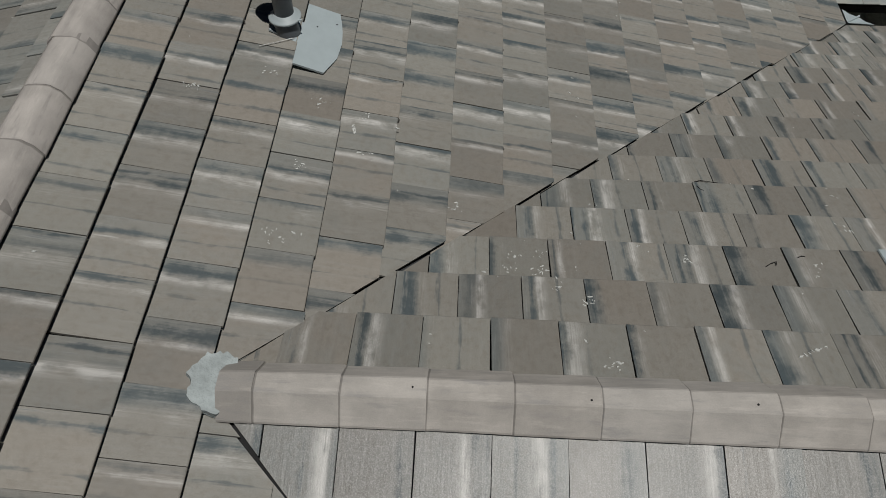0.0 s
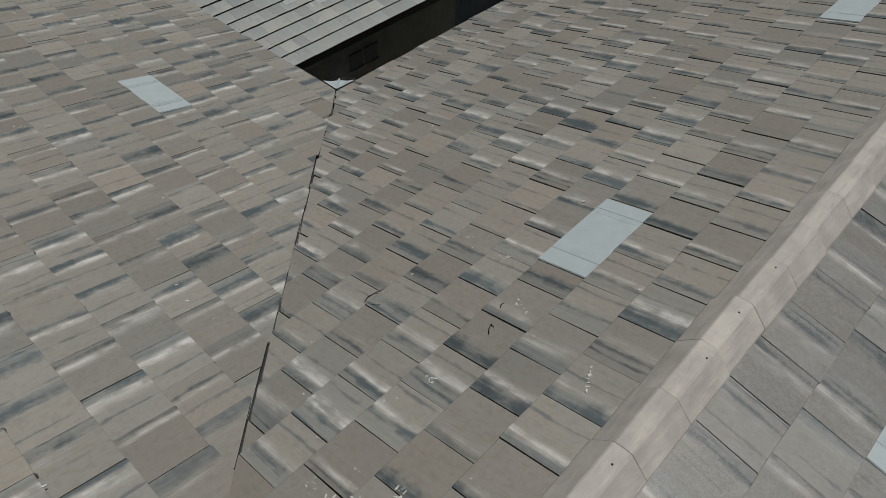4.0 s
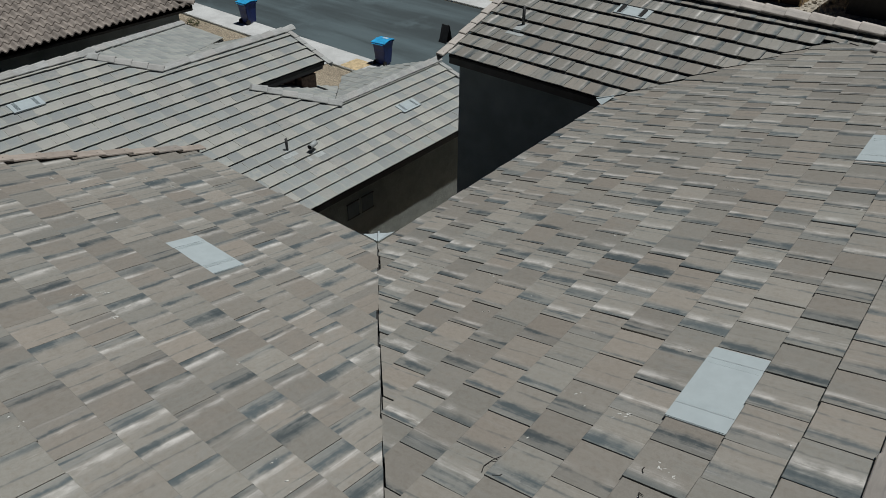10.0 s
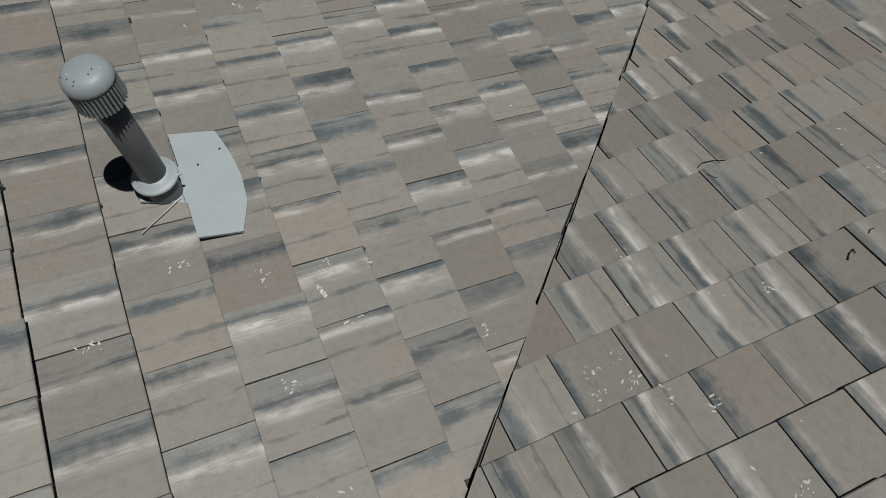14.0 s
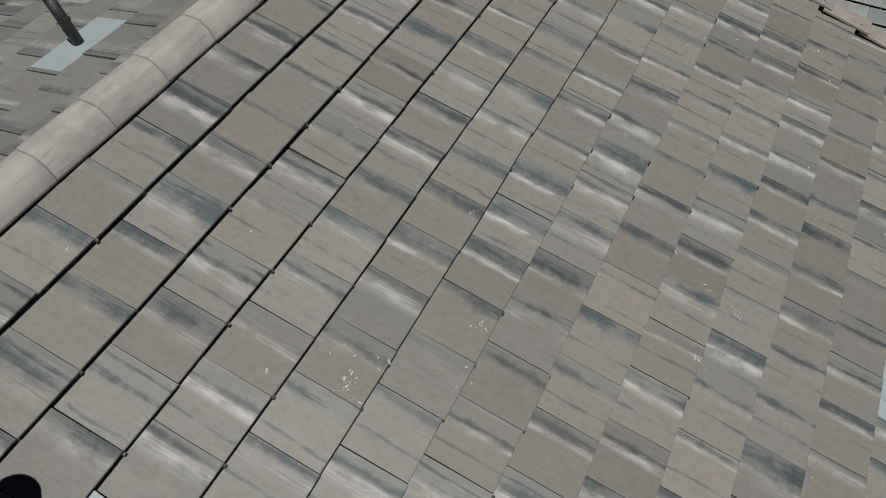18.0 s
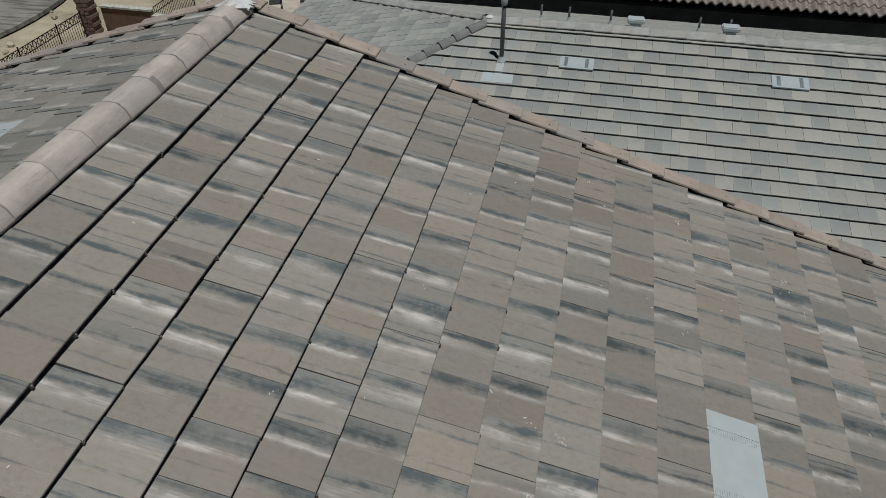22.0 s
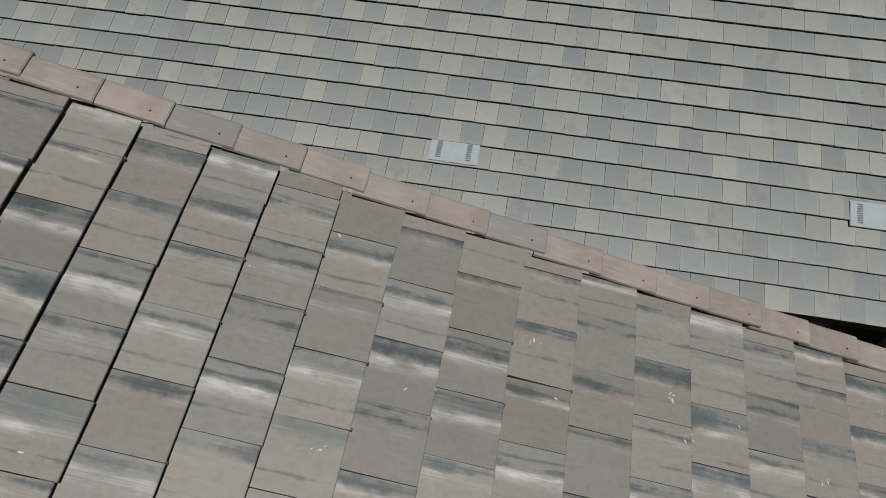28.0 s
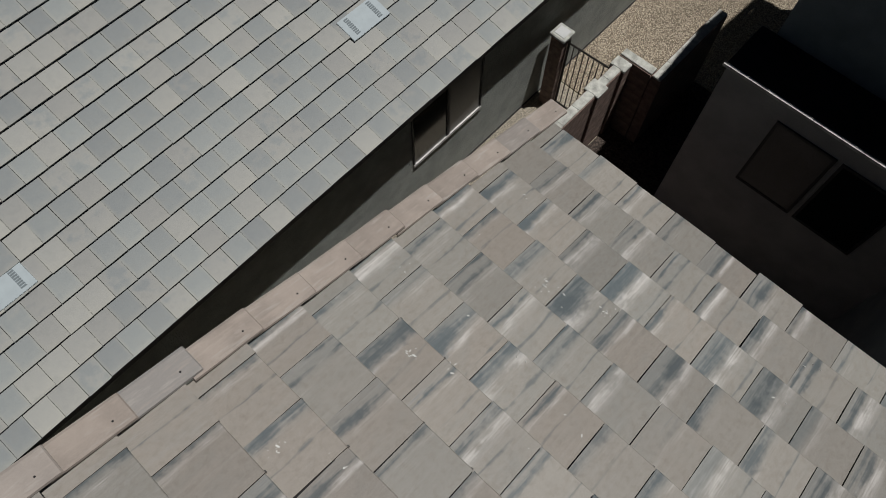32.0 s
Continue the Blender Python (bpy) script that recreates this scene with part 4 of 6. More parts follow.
def flue(x, y):
    z = A.at(x, y).z
    t = thing("flue_pipe", "grey painted flue pipe with ribbed domed cap on a roof flashing", "flue pipe", at=(x, y, z))
    sheet = [(-0.10, -0.045), (0.068, -0.09), (0.068, -0.272), (0.243, -0.282), (0.30, -0.13), (0.312, 0.01), (0.302, 0.12), (0.288, 0.20), (0.268, 0.285), (0.075, 0.295), (0.078, 0.108), (0.036, 0.102), (-0.08, 0.075)]
    bm = bmesh.new()
    slab(bm, [A.at(x + a, y + b, 0.020) - Vector((x, y, z)) for a, b in sheet], A.n * -0.012)
    part("flashing", bm, VENT, t, "flat grey painted sheet flashing")
    # cone coloured dark for the shadow that the collar throws on it
    boot = bmesh.new()
    lathe(boot, [(0.080, -0.05), (0.077, 0.010), (0.066, 0.090), (0.059, 0.102)], 40)
    smooth(part("boot", boot, VENTPIPE, t, "flashing cone with the collar's shadow put into a dark grey"))
    pipe = smooth(part("pipe", lathe(bmesh.new(), [(0.057, 0.0), (0.057, 0.66)], 40), VENTPIPE, t, "mid grey round pipe"))
    collar = lathe(bmesh.new(), [(0.059, 0.122), (0.070, 0.108), (0.088, 0.098), (0.096, 0.096), (0.097, 0.106), (0.090, 0.109), (0.072, 0.118), (0.060, 0.132)], 40)
    ring = smooth(part("storm_collar", collar, COLLAR, t, "pale grey storm collar"))
    cap = smooth(part("cap", lathe(bmesh.new(), [(0.058, 0.594), (0.084, 0.596), (0.083, 0.690), (0.083, 0.698)], 48), CAPGREY, t, "ribbed dark grey skirt of the cap"))
    smooth(part("dome", lathe(bmesh.new(), [(0.078, 0.695), (0.087, 0.697), (0.0905, 0.703), (0.0905, 0.712), (0.087, 0.728), (0.077, 0.744), (0.057, 0.754), (0.028, 0.759), (0.0005, 0.760)], 48), DOME, cap, "domed pale grey cap top"))
    for ob in (pipe, ring, cap):
        ob.location = (0, 0.014, 0)
    rib = bmesh.new()
    box(rib, (-0.006, -0.0030, -0.049), (0.006, 0.0030, 0.046), 0.002)
    me = bpy.data.meshes.new("rib")
    rib.to_mesh(me), rib.free()
    me.materials.append(DOME)
    for i in range(36):
        a = 2 * math.pi * i / 36
        ob = new("rib", me)
        ob.matrix_world = Matrix.Translation((0.0845 * math.cos(a), 0.0845 * math.sin(a), 0.646)) @ Matrix.Rotation(a, 4, "Z") @ Matrix.Rotation(-0.03, 4, "Y")
        ob.parent = cap
    rng = random.Random(33)
    for i in range(9):
        a, r = rng.uniform(0, 2 * math.pi), rng.uniform(0.03, 0.075)
        bm = lathe(bmesh.new(), [(0.0022, 0.0), (0.0025, 0.0015), (0.0005, 0.0025)], 8, (r * math.cos(a), r * math.sin(a), 0.7585 - 9.0 * max(0, r - 0.035) ** 2))
        part("speck", bm, BLACK if i < 6 else DROP, cap)
    for a, b in ((0.155, 0.102), (0.262, 0.175)):
        part("screw", lathe(bmesh.new(), [(0.005, 0.0), (0.005, 0.003), (0.001, 0.004)], 10, A.at(x + a, y + b, 0.0195) - Vector((x, y, z))), BLACK, t)
    part("screw", tube(bmesh.new(), (0.082, -0.02, 0.104), (0.106, -0.02, 0.104), 0.006, 8), COLLAR, t)
    return t


pipe_flue = flue(-1.15, 3.54)
wire = [A.at(x, y, A.top(x, y) + 0.012) - pipe_flue.location for x, y in ((-1.275, 3.345), (-1.20, 3.40), (-1.10, 3.475))]
bm = bmesh.new()
for a, b in zip(wire, wire[1:]):
    tube(bm, a, b, 0.0022, 6)
part("wire", bm, TRIMWHITE, pipe_flue, "thin pale wire at the foot of the pipe")


def small_pipe(x, y, s, height, r, lean=(0, 0), label="short grey pipe vent on a sheet flashing", sheet=(0.3, 0.25), cap=False, mat=None, flash=None, boot=True, apron=None):
    p = s.at(x, y, 0.016)
    t = thing("vent_pipe", label, "vent pipe", "vent pipes", at=p)
    a, b = sheet[:2]
    bm = bmesh.new()
    h, v = x * s.d.x + y * s.d.y, x * s.v.x + y * s.v.y

    def on(hh, vv, w=0.004):
        px, py = s.plan(hh, vv)
        return s.at(px, py, s.top(px, py) + w) - p

    if apron:
        # a neck under the pipe, then a wide apron on the course below
        long, wide = apron
        butt = h + 0.02 + (s.first - h - 0.02) % s.run
        slab(bm, [on(h - 0.03, v - 0.075), on(butt - 0.004, v - 0.075), on(butt - 0.004, v + 0.075), on(h - 0.03, v + 0.075)], s.n * -0.008)
        slab(bm, [on(butt + 0.004, v - 0.075, 0.006), on(butt - 0.002, v - 0.075, 0.003), on(butt - 0.002, v + 0.075, 0.003), on(butt + 0.004, v + 0.075, 0.006)], s.n * -0.004)
        slab(bm, [on(butt + 0.004, v - wide), on(butt + long, v - wide * 1.03), on(butt + long * 0.97, v + wide), on(butt + 0.004, v + wide * 0.97)], s.n * -0.008)
    elif len(sheet) == 3:
        slab(bm, [on(h - a, v - sheet[2]), on(h + b, v - sheet[2]), on(h + b, v + sheet[2]), on(h - a, v + sheet[2])], s.n * -0.006)
    else:
        slab(bm, [s.u * -a * 0.4 + s.v * -b, s.u * a + s.v * -b, s.u * a + s.v * b, s.u * -a * 0.4 + s.v * b], s.n * -0.006)
        for v in bm.verts:
            v.co += s.n * 0.002
    part("flashing", bm, flash or VENT, t, "grey sheet flashing")
    top = Vector((lean[0], lean[1], height))
    smooth(part("pipe", tube(bmesh.new(), (0, 0, -0.03), top, r, 16), mat or VENTPIPE, t))
    part("mouth", tube(bmesh.new(), top * 0.999, top * 1.004, r * 0.8, 14), BLACK, t)
    if boot:
        part("boot", lathe(bmesh.new(), [(r * 2.1, -0.01), (r * 1.5, 0.04), (r * 1.05, 0.09)], 20), flash or VENT, t)
    if cap:
        smooth(part("cap", lathe(bmesh.new(), [(r * 1.2, height - 0.12), (r * 1.45, height - 0.1), (r * 1.45, height + 0.02), (r * 0.9, height + 0.06), (0.001, height + 0.065)], 20), VENT, t))
    return t


small_pipe(9.66, 8.29, E, 0.30, 0.028, (0, 0), "short dark vent pipe on a grey flashing", flash=NFLASH, mat=LEAD, boot=False, apron=(0.10, 0.17))
lead = small_pipe(-2.823, 5.63, D, 0.27, 0.031, (-0.05, -0.02), "short crumpled lead vent pipe on a grey flashing", (0.12, 0.125, 0.25), boot=False, mat=LEAD)
rng = random.Random(17)
for i in range(7):
    # folds and drips of lead down the pipe
    z, a = rng.uniform(0.03, 0.20), rng.uniform(0, 6.28)
    fold = bmesh.new()
    bmesh.ops.create_icosphere(fold, subdivisions=2, radius=0.014, matrix=pose(-0.05 * z / 0.27 + 0.028 * math.cos(a), -0.02 * z / 0.27 + 0.028 * math.sin(a), z) @ Matrix.Diagonal((0.8, 0.8, rng.uniform(1.2, 2.6), 1)))
    smooth(part("fold", fold, LEAD, lead))


# ---- the neighbouring house ----
NRUN, NWID, NEAVE = 0.3135, 0.306, 11.89
N = Slope(0, -1, -5.0, NRUN, NWID, -NEAVE - NRUN * 22, 0.594, rise=0.045, lift=0.020)
NW_ = Slope(-1, 0, 1.15 + 1.4 / 3, NRUN, NWID, 1.4 + 0.3, 0.0)
NB = Slope(0, 1, 1.117 + 18.35 / 3, NRUN, NWID, 18.35 + 0.3, 0.0)
NB2 = Slope(0, 1, 0.267 + 15.8 / 3, NRUN, NWID, 15.8 + 0.3, 0.0)
NB3 = Slope(0, 1, 0.717 + 17.15 / 3, NRUN, NWID, 17.15 + 0.3, 0.0)
NB4 = Slope(0, 1, -0.253 + 14.24 / 3, NRUN, NWID, 14.24 + 0.3, 0.0)
NX = Slope(1, 0, 1.117 + 6.45 / 3, NRUN, NWID, 6.45 + 0.3, 0.0)
NX2 = Slope(1, 0, 0.223 + 9.03 / 3, NRUN, NWID, 9.03 + 0.3, 0.0)
neighbour = thing("neighbour_house", "low stucco house with grey-green and beige tile roof", "house")
nroof = deck("roof", N, [(-9.0, NEAVE + 0.03), (14.4, NEAVE + 0.03), (14.4, 14.24), (10.46, 14.24), (9.03, 15.67), (11.5, 15.67), (11.5, 17.15), (7.65, 17.15), (6.45, 18.35), (-1.4, 18.35), (-3.95, 15.8), (-9.0, 15.8)], neighbour, "wide roof slope of mixed grey-green and beige tiles")
nroof_w = deck("roof", NW_, [(-1.4, 18.35), (-3.95, 15.8), (-8.1, 19.95), (-8.1, 25.05)], neighbour)
nroof_b = deck("roof", NB, [(-1.4, 18.35), (6.45, 18.35), (13.0, 24.9), (13.0, 25.05), (-8.1, 25.05)], neighbour)
nroof_b2 = deck("roof", NB2, [(-3.95, 15.8), (-9.0, 20.85), (-9.0, 15.8)], neighbour)
nroof_b3 = deck("roof", NB3, [(7.65, 17.15), (11.5, 17.15), (11.5, 21.0)], neighbour)
nroof_b4 = deck("roof", NB4, [(10.46, 14.24), (14.4, 14.24), (14.4, 17.25), (13.45, 17.25)], neighbour)
nroof_x = deck("roof", NX, [(6.45, 18.35), (7.65, 17.15), (13.0, 22.5), (13.0, 24.9)], neighbour)
nroof_x2 = deck("roof", NX2, [(9.05, 15.65), (10.46, 14.24), (12.3, 16.05), (9.4, 16.05)], neighbour)


def halves_n(x, y):
    cuts = [(0, -1, -NEAVE), (1, 0, 14.42), (-1, 0, 9.0)]
    if x < -3.95:
        return cuts + [(0, 1, 15.8)]
    if x < -1.4:
        return cuts + [(-1, 1, 19.75)]
    if x < 6.45:
        return cuts + [(0, 1, 18.35)]
    if x < 7.65:
        return cuts + [(1, 1, 24.8)]
    if x < 9.03:
        return cuts + [(0, 1, 17.15)]
    if y > 15.65:
        return cuts + [(0, -1, -15.65), (1, 0, 11.5), (0, 1, 17.15)]
    return cuts + ([(1, 1, 24.7)] if x < 10.46 else [(0, 1, 14.24)])


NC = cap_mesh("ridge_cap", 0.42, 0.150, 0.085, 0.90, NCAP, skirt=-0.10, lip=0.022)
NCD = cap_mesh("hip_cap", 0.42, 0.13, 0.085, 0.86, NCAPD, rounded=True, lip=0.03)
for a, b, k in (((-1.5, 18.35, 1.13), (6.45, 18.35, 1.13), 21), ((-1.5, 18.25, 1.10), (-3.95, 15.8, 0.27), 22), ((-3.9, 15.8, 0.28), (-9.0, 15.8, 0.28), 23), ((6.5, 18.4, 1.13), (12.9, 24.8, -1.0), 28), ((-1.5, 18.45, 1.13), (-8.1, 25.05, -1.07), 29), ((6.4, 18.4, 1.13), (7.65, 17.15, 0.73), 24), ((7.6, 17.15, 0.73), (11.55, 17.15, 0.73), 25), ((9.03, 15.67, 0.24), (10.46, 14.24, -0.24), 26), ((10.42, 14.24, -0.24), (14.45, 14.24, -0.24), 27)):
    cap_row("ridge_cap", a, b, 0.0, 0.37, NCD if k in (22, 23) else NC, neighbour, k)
bm = bmesh.new()
bmesh.ops.create_icosphere(bm, subdivisions=2, radius=0.085, matrix=Matrix.Translation((-1.4, 18.35, 1.17)) @ Matrix.Diagonal((1.15, 1.0, 0.55, 1)))
rng = random.Random(35)
for v in bm.verts:
    v.co += Vector((rng.gauss(0, 1), rng.gauss(0, 1), rng.gauss(0, 1))) * 0.008
smooth(part("mortar_patch", bm, SADDLE, neighbour, "smear of pale mortar where the hips meet"))
NRK = rake_mesh("rake_tile", 0.43, 0.15, 0.12, NCAP)
rake_row(N, -17.15, -15.7, -17.12, 11.42, False, NRK, neighbour)
rake_row(N, -14.2, -11.95, -14.1, 14.34, False, NRK, neighbour)
# walls
NWALL = NEAVE + 0.31
wall_run("wall", [(-8.7, NWALL + 0.1), (14.1, NWALL + 0.1)], GROUND, -1.10, 0.2, WALL_N, neighbour, "sage green stucco wall")
wall_run("wall", [(14.1, NWALL + 0.2), (14.1, 16.5), (11.2, 16.5), (11.2, 24.6), (-7.6, 24.6), (-7.6, 20.0), (-8.7, 20.0), (-8.7, NWALL + 0.2)], GROUND, -1.3, 0.2, WALL_N, neighbour)
boxed("fascia", (-9.0, NEAVE + 0.06, -1.25), (14.3, NEAVE + 0.10, -1.10), FASCIA, neighbour)
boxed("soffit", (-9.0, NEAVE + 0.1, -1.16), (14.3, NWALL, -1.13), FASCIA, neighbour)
boxed("fascia", (9.2, 15.72, -0.02), (11.45, 15.76, 0.13), FASCIA, neighbour)
for x in (9.7, 10.2, 10.7, 11.2):
    boxed("rafter_tail", (x, 15.74, -0.03), (x + 0.07, 16.2, 0.10), TRIMWHITE, neighbour)
boxed("wall", (9.3, 16.06, GROUND), (10.74, 16.2, 0.06), BRICK, neighbour, "brown brick porch wall")
boxed("weep_screed", (-8.6, NWALL - 0.012, GROUND + 0.03), (14.0, NWALL - 0.001, GROUND + 0.075), FASCIA, neighbour, "thin dark metal strip at the foot of the wall")
pillar = boxed("porch_pillar", (10.75, 15.8, GROUND), (11.25, 16.3, -0.1), BRICK, neighbour, "brown brick porch pillar", 0.01)
for x0, x1 in ((5.1, 5.84), (5.9, 6.64)):
    # right pane coloured paler for the sun that falls on it
    win = boxed("window", (x0, NWALL - 0.004, -2.93), (x1, NWALL + 0.02, -1.62), GLASS if x0 < 5.5 else BLIND_SUNPANE, neighbour, "dark window pane" if x0 < 5.5 else "window pane with the sunlight on it put into a paler colour")
    boxed("sill", (x0 - 0.03, NWALL - 0.03, -2.99), (x1 + 0.03, NWALL - 0.001, -2.93), TRIMWHITE, win)
    for lo, hi in (((x0 - 0.03, NWALL - 0.02, -1.62), (x1 + 0.03, NWALL - 0.001, -1.57)), ((x0 - 0.03, NWALL - 0.02, -2.93), (x0, NWALL - 0.001, -1.62)), ((x1, NWALL - 0.02, -2.93), (x1 + 0.03, NWALL - 0.001, -1.62))):
        boxed("frame", lo, hi, FASCIA, win)


for x0 in (8.76, 9.24):
    grille = boxed("wall_vent", (x0, NWALL - 0.015, -2.06), (x0 + 0.36, NWALL - 0.001, -1.68), LOUVRE, neighbour, "dark square vent high on the wall")
    for lo, hi in (((x0 - 0.025, NWALL - 0.022, -1.68), (x0 + 0.385, NWALL - 0.001, -1.655)), ((x0 - 0.025, NWALL - 0.022, -2.085), (x0 + 0.385, NWALL - 0.001, -2.06))):
        boxed("frame", lo, hi, FASCIA, grille)


def louvre_vent(x0, x1, h0, h1):
    t = thing("roof_vent", "pale grey low roof vent with two dark louvres", "roof vent", "louvred roof vents")
    x, y = N.plan(h0, x0)
    t.matrix_world = Matrix.Translation(N.at(x, y, 0.02)) @ Matrix((N.u, N.v, N.n)).transposed().to_4x4()
    lu, lv = (h1 - h0) / COS, x1 - x0
    bm = bmesh.new()
    slab(bm, [(0, 0, -0.01), (lu, 0, 0.014), (lu, lv, 0.014), (0, lv, -0.01)], (0, 0, -0.035))
    bmesh.ops.bevel(bm, geom=bm.edges[:], offset=0.004, segments=2, affect="EDGES")
    part("hood", bm, NVENT, t)
    for q in (0.09, lv - 0.17):
        bm = bmesh.new()
        for i in range(9):
            a = lu * (0.12 + 0.09 * i)
            z = -0.01 + 0.024 * a / lu
            box(bm, (a - 0.011, q, z - 0.004), (a + 0.011, q + 0.07, z + 0.003))
        part("louvre", bm, LOUVRE, t)
    return t


for x0, y1 in ((-0.55, 13.50), (4.95, 13.40), (0.20, 17.50), (4.22, 17.50), (11.75, 13.40)):
    louvre_vent(x0, x0 + 0.67, -y1, -y1 + 0.33)
small_pipe(-0.96, 17.22, N, 1.25, 0.045, (0, 0), "tall grey vent pipe with a round cap on a flashing", (0.3, 0.22), True, apron=(0.29, 0.31))
small_pipe(8.27, 13.52, N, 0.28, 0.032, (0, 0), "short dark vent pipe on a sheet flashing", flash=NFLASH, mat=LEAD, boot=False, apron=(0.15, 0.23))
elbow = small_pipe(8.73, 13.19, N, 0.12, 0.035, (0, 0), "grey elbow vent on a sheet flashing", flash=NFLASH, boot=False, apron=(0.15, 0.23))
smooth(part("outlet", tube(bmesh.new(), (-0.09, -0.02, 0.15), (0.15, 0.05, 0.16), 0.062, 20), NFLASH, elbow, "pale grey round outlet"))
part("mouth", tube(bmesh.new(), (-0.093, -0.021, 0.15), (-0.089, -0.0198, 0.15), 0.052, 18), BLACK, elbow)
for x, y in ((-0.49, 20.5), (0.17, 20.45), (1.13, 20.35), (3.1, 20.3), (3.75, 20.25)):
    small_pipe(x, y, NB, 0.33, 0.025, (0, 0), "short dark vent pipe on the far slope", (0.1, 0.1))
for x, y in ((1.7, 20.35), (3.75, 20.1)):
    p = NB.at(x, y, 0.01)
    t = thing("box_vent", "small pale box vent on the far slope", "roof vent", at=p)
    boxed("base", (-0.12, -0.12, -0.03), (0.12, 0.12, 0.10), VENT, t, "", 0.01)
    boxed("hood", (-0.19, -0.14, 0.101), (0.19, 0.14, 0.2), VENT, t, "", 0.02)

# ---- the house behind, with curved tiles ----
rear = thing("rear_house", "house with brown curved clay tiles and dark walls", "house")
RY, RZ, RX0, RX1 = 26.3, -0.95, -7.0, 14.4


def barrel_roof(name, x0, x1, y0, y1, z0, pitch, parent):
    """Rows of curved tiles that rise along +y."""
    pts, faces = [], []
    run, wave, per = 0.36, 0.27, 8
    cols = int((x1 - x0) / wave * per) + 1
    row = 0
    y = y0
    while y < y1:
        o = len(pts)
        for yy, dz in ((y, 0.045), (y + run + 0.03, 0.0)):
            for i in range(cols):
                x = x0 + i * wave / per
                pts.append((x, yy, z0 + (yy - y0) * pitch + dz + 0.05 * math.sin(2 * math.pi * i / per)))
        for i in range(cols):
            pts.append((pts[o + i][0], y, pts[o + i][2] - 0.045))
        for i in range(cols - 1):
            if pts[o + i][0] > x1 - (y - y0) - 0.05:
                break
            faces.append((o + i, o + i + 1, o + cols + i + 1, o + cols + i))
            faces.append((o + 2 * cols + i, o + 2 * cols + i + 1, o + i + 1, o + i))
        y += run
    me = bpy.data.meshes.new(name)
    me.from_pydata(pts, [], faces)
    me.materials.append(CLAY)
    ob = new(name, me)
    ob.parent = parent
    return tagged(ob, "rows of brown curved clay tiles", kind="stuff")


barrel_roof("roof_tiles", RX0, RX1, RY, 32.5, RZ, 0.36, rear)
part("roof", slab(bmesh.new(), [(RX0, RY + 0.05, RZ - 0.05), (RX1, RY + 0.05, RZ - 0.05), (RX1 - 6.15, 32.5, RZ + 2.15), (RX0, 32.5, RZ + 2.15)], (0, 0, -0.1)), DECK, rear)
part("roof", slab(bmesh.new(), [(RX1, RY + 0.05, RZ - 0.02), (RX1, 32.5, RZ - 0.02), (RX1 - 6.15, 32.5, RZ + 2.18)], (0, 0, -0.1)), CLAY, rear, "hip end of brown tiles")
boxed("wall", (RX0 + 0.4, RY + 0.45, GROUND), (RX1 - 0.4, RY + 0.65, RZ + 0.05), WALL_DARK, rear)
boxed("wall", (RX1 - 0.6, RY + 0.66, GROUND), (RX1 - 0.4, 32.0, RZ + 0.1), WALL_DARK, rear)
boxed("fascia", (RX0, RY + 0.05, RZ - 0.24), (RX1, RY + 0.09, RZ - 0.06), FASCIA, rear)
cap_row("hip_cap", (RX1 - 6.15, 32.45, RZ + 0.07 + 6.15 * 0.36), (RX1 + 0.02, RY - 0.02, RZ + 0.07), 0.0, 0.36, cap_mesh("hip_cap", 0.42, 0.13, 0.09, 0.9, CLAY, rounded=True, lip=0.02), rear, 31)

# ---- ground ----
bm = bmesh.new()
bmesh.ops.create_grid(bm, x_segments=40, y_segments=40, size=400)
tagged(part("ground", bm, SAND, None), "pale sandy desert ground", "ground", kind="structure").location = (0, 0, GROUND)
tagged(boxed("gravel_yard", (8.95, 10.35, GROUND - 0.1), (19.0, NWALL - 0.01, GROUND + 0.03), GRAVEL, None), "tan crushed gravel side yard", "gravel", kind="structure")
tagged(boxed("earth_strip", (-9.0, 10.96, GROUND - 0.1), (8.9, NWALL - 0.01, GROUND + 0.022), GRIT, None), "strip of pale grit between two houses", "gravel", kind="structure")
tagged(boxed("side_gravel", (10.71, 3.9, GROUND - 0.1), (18.9, 10.345, GROUND + 0.03), GRAVEL, None), "tan crushed gravel beside the house", "gravel", kind="structure")
tagged(boxed("front_gravel", (11.6, 16.7, GROUND - 0.1), (19.3, 36.0, GROUND + 0.024), GRAVEL, None), "tan gravel front yard", "gravel", kind="structure")
tagged(boxed("road", (21.0, -60, GROUND - 0.2), (30.2, 120, GROUND + 0.012), ASPHALT, None), "worn grey-green asphalt street", "road", kind="structure")
tagged(boxed("pavement", (19.4, -60, GROUND - 0.2), (20.75, 120, GROUND + 0.10), CONCRETE, None, "", 0.02), "pale concrete pavement along the street", "pavement", kind="structure")
tagged(boxed("gutter", (20.755, -60, GROUND - 0.2), (20.995, 120, GROUND + 0.02), CONCRETE, None), "concrete kerb and gutter", "kerb", kind="structure")
tagged(boxed("far_pavement", (30.25, -60, GROUND - 0.2), (31.6, 120, GROUND + 0.10), CONCRETE, None, "", 0.02), "pale concrete pavement across the street", "pavement", kind="structure")
tagged(boxed("driveway", (14.8, 24.6, GROUND - 0.1), (19.38, 29.0, GROUND + 0.05), CONCRETE, None), "pale concrete driveway", "driveway", kind="structure")
tagged(boxed("tactile_pad", (19.45, 22.9, GROUND + 0.101), (20.5, 23.9, GROUND + 0.112), plain("yellow_pad", (0.48, 0.38, 0.23), 0.9), None), "faded yellow pavement pad", "pavement pad", kind="structure")

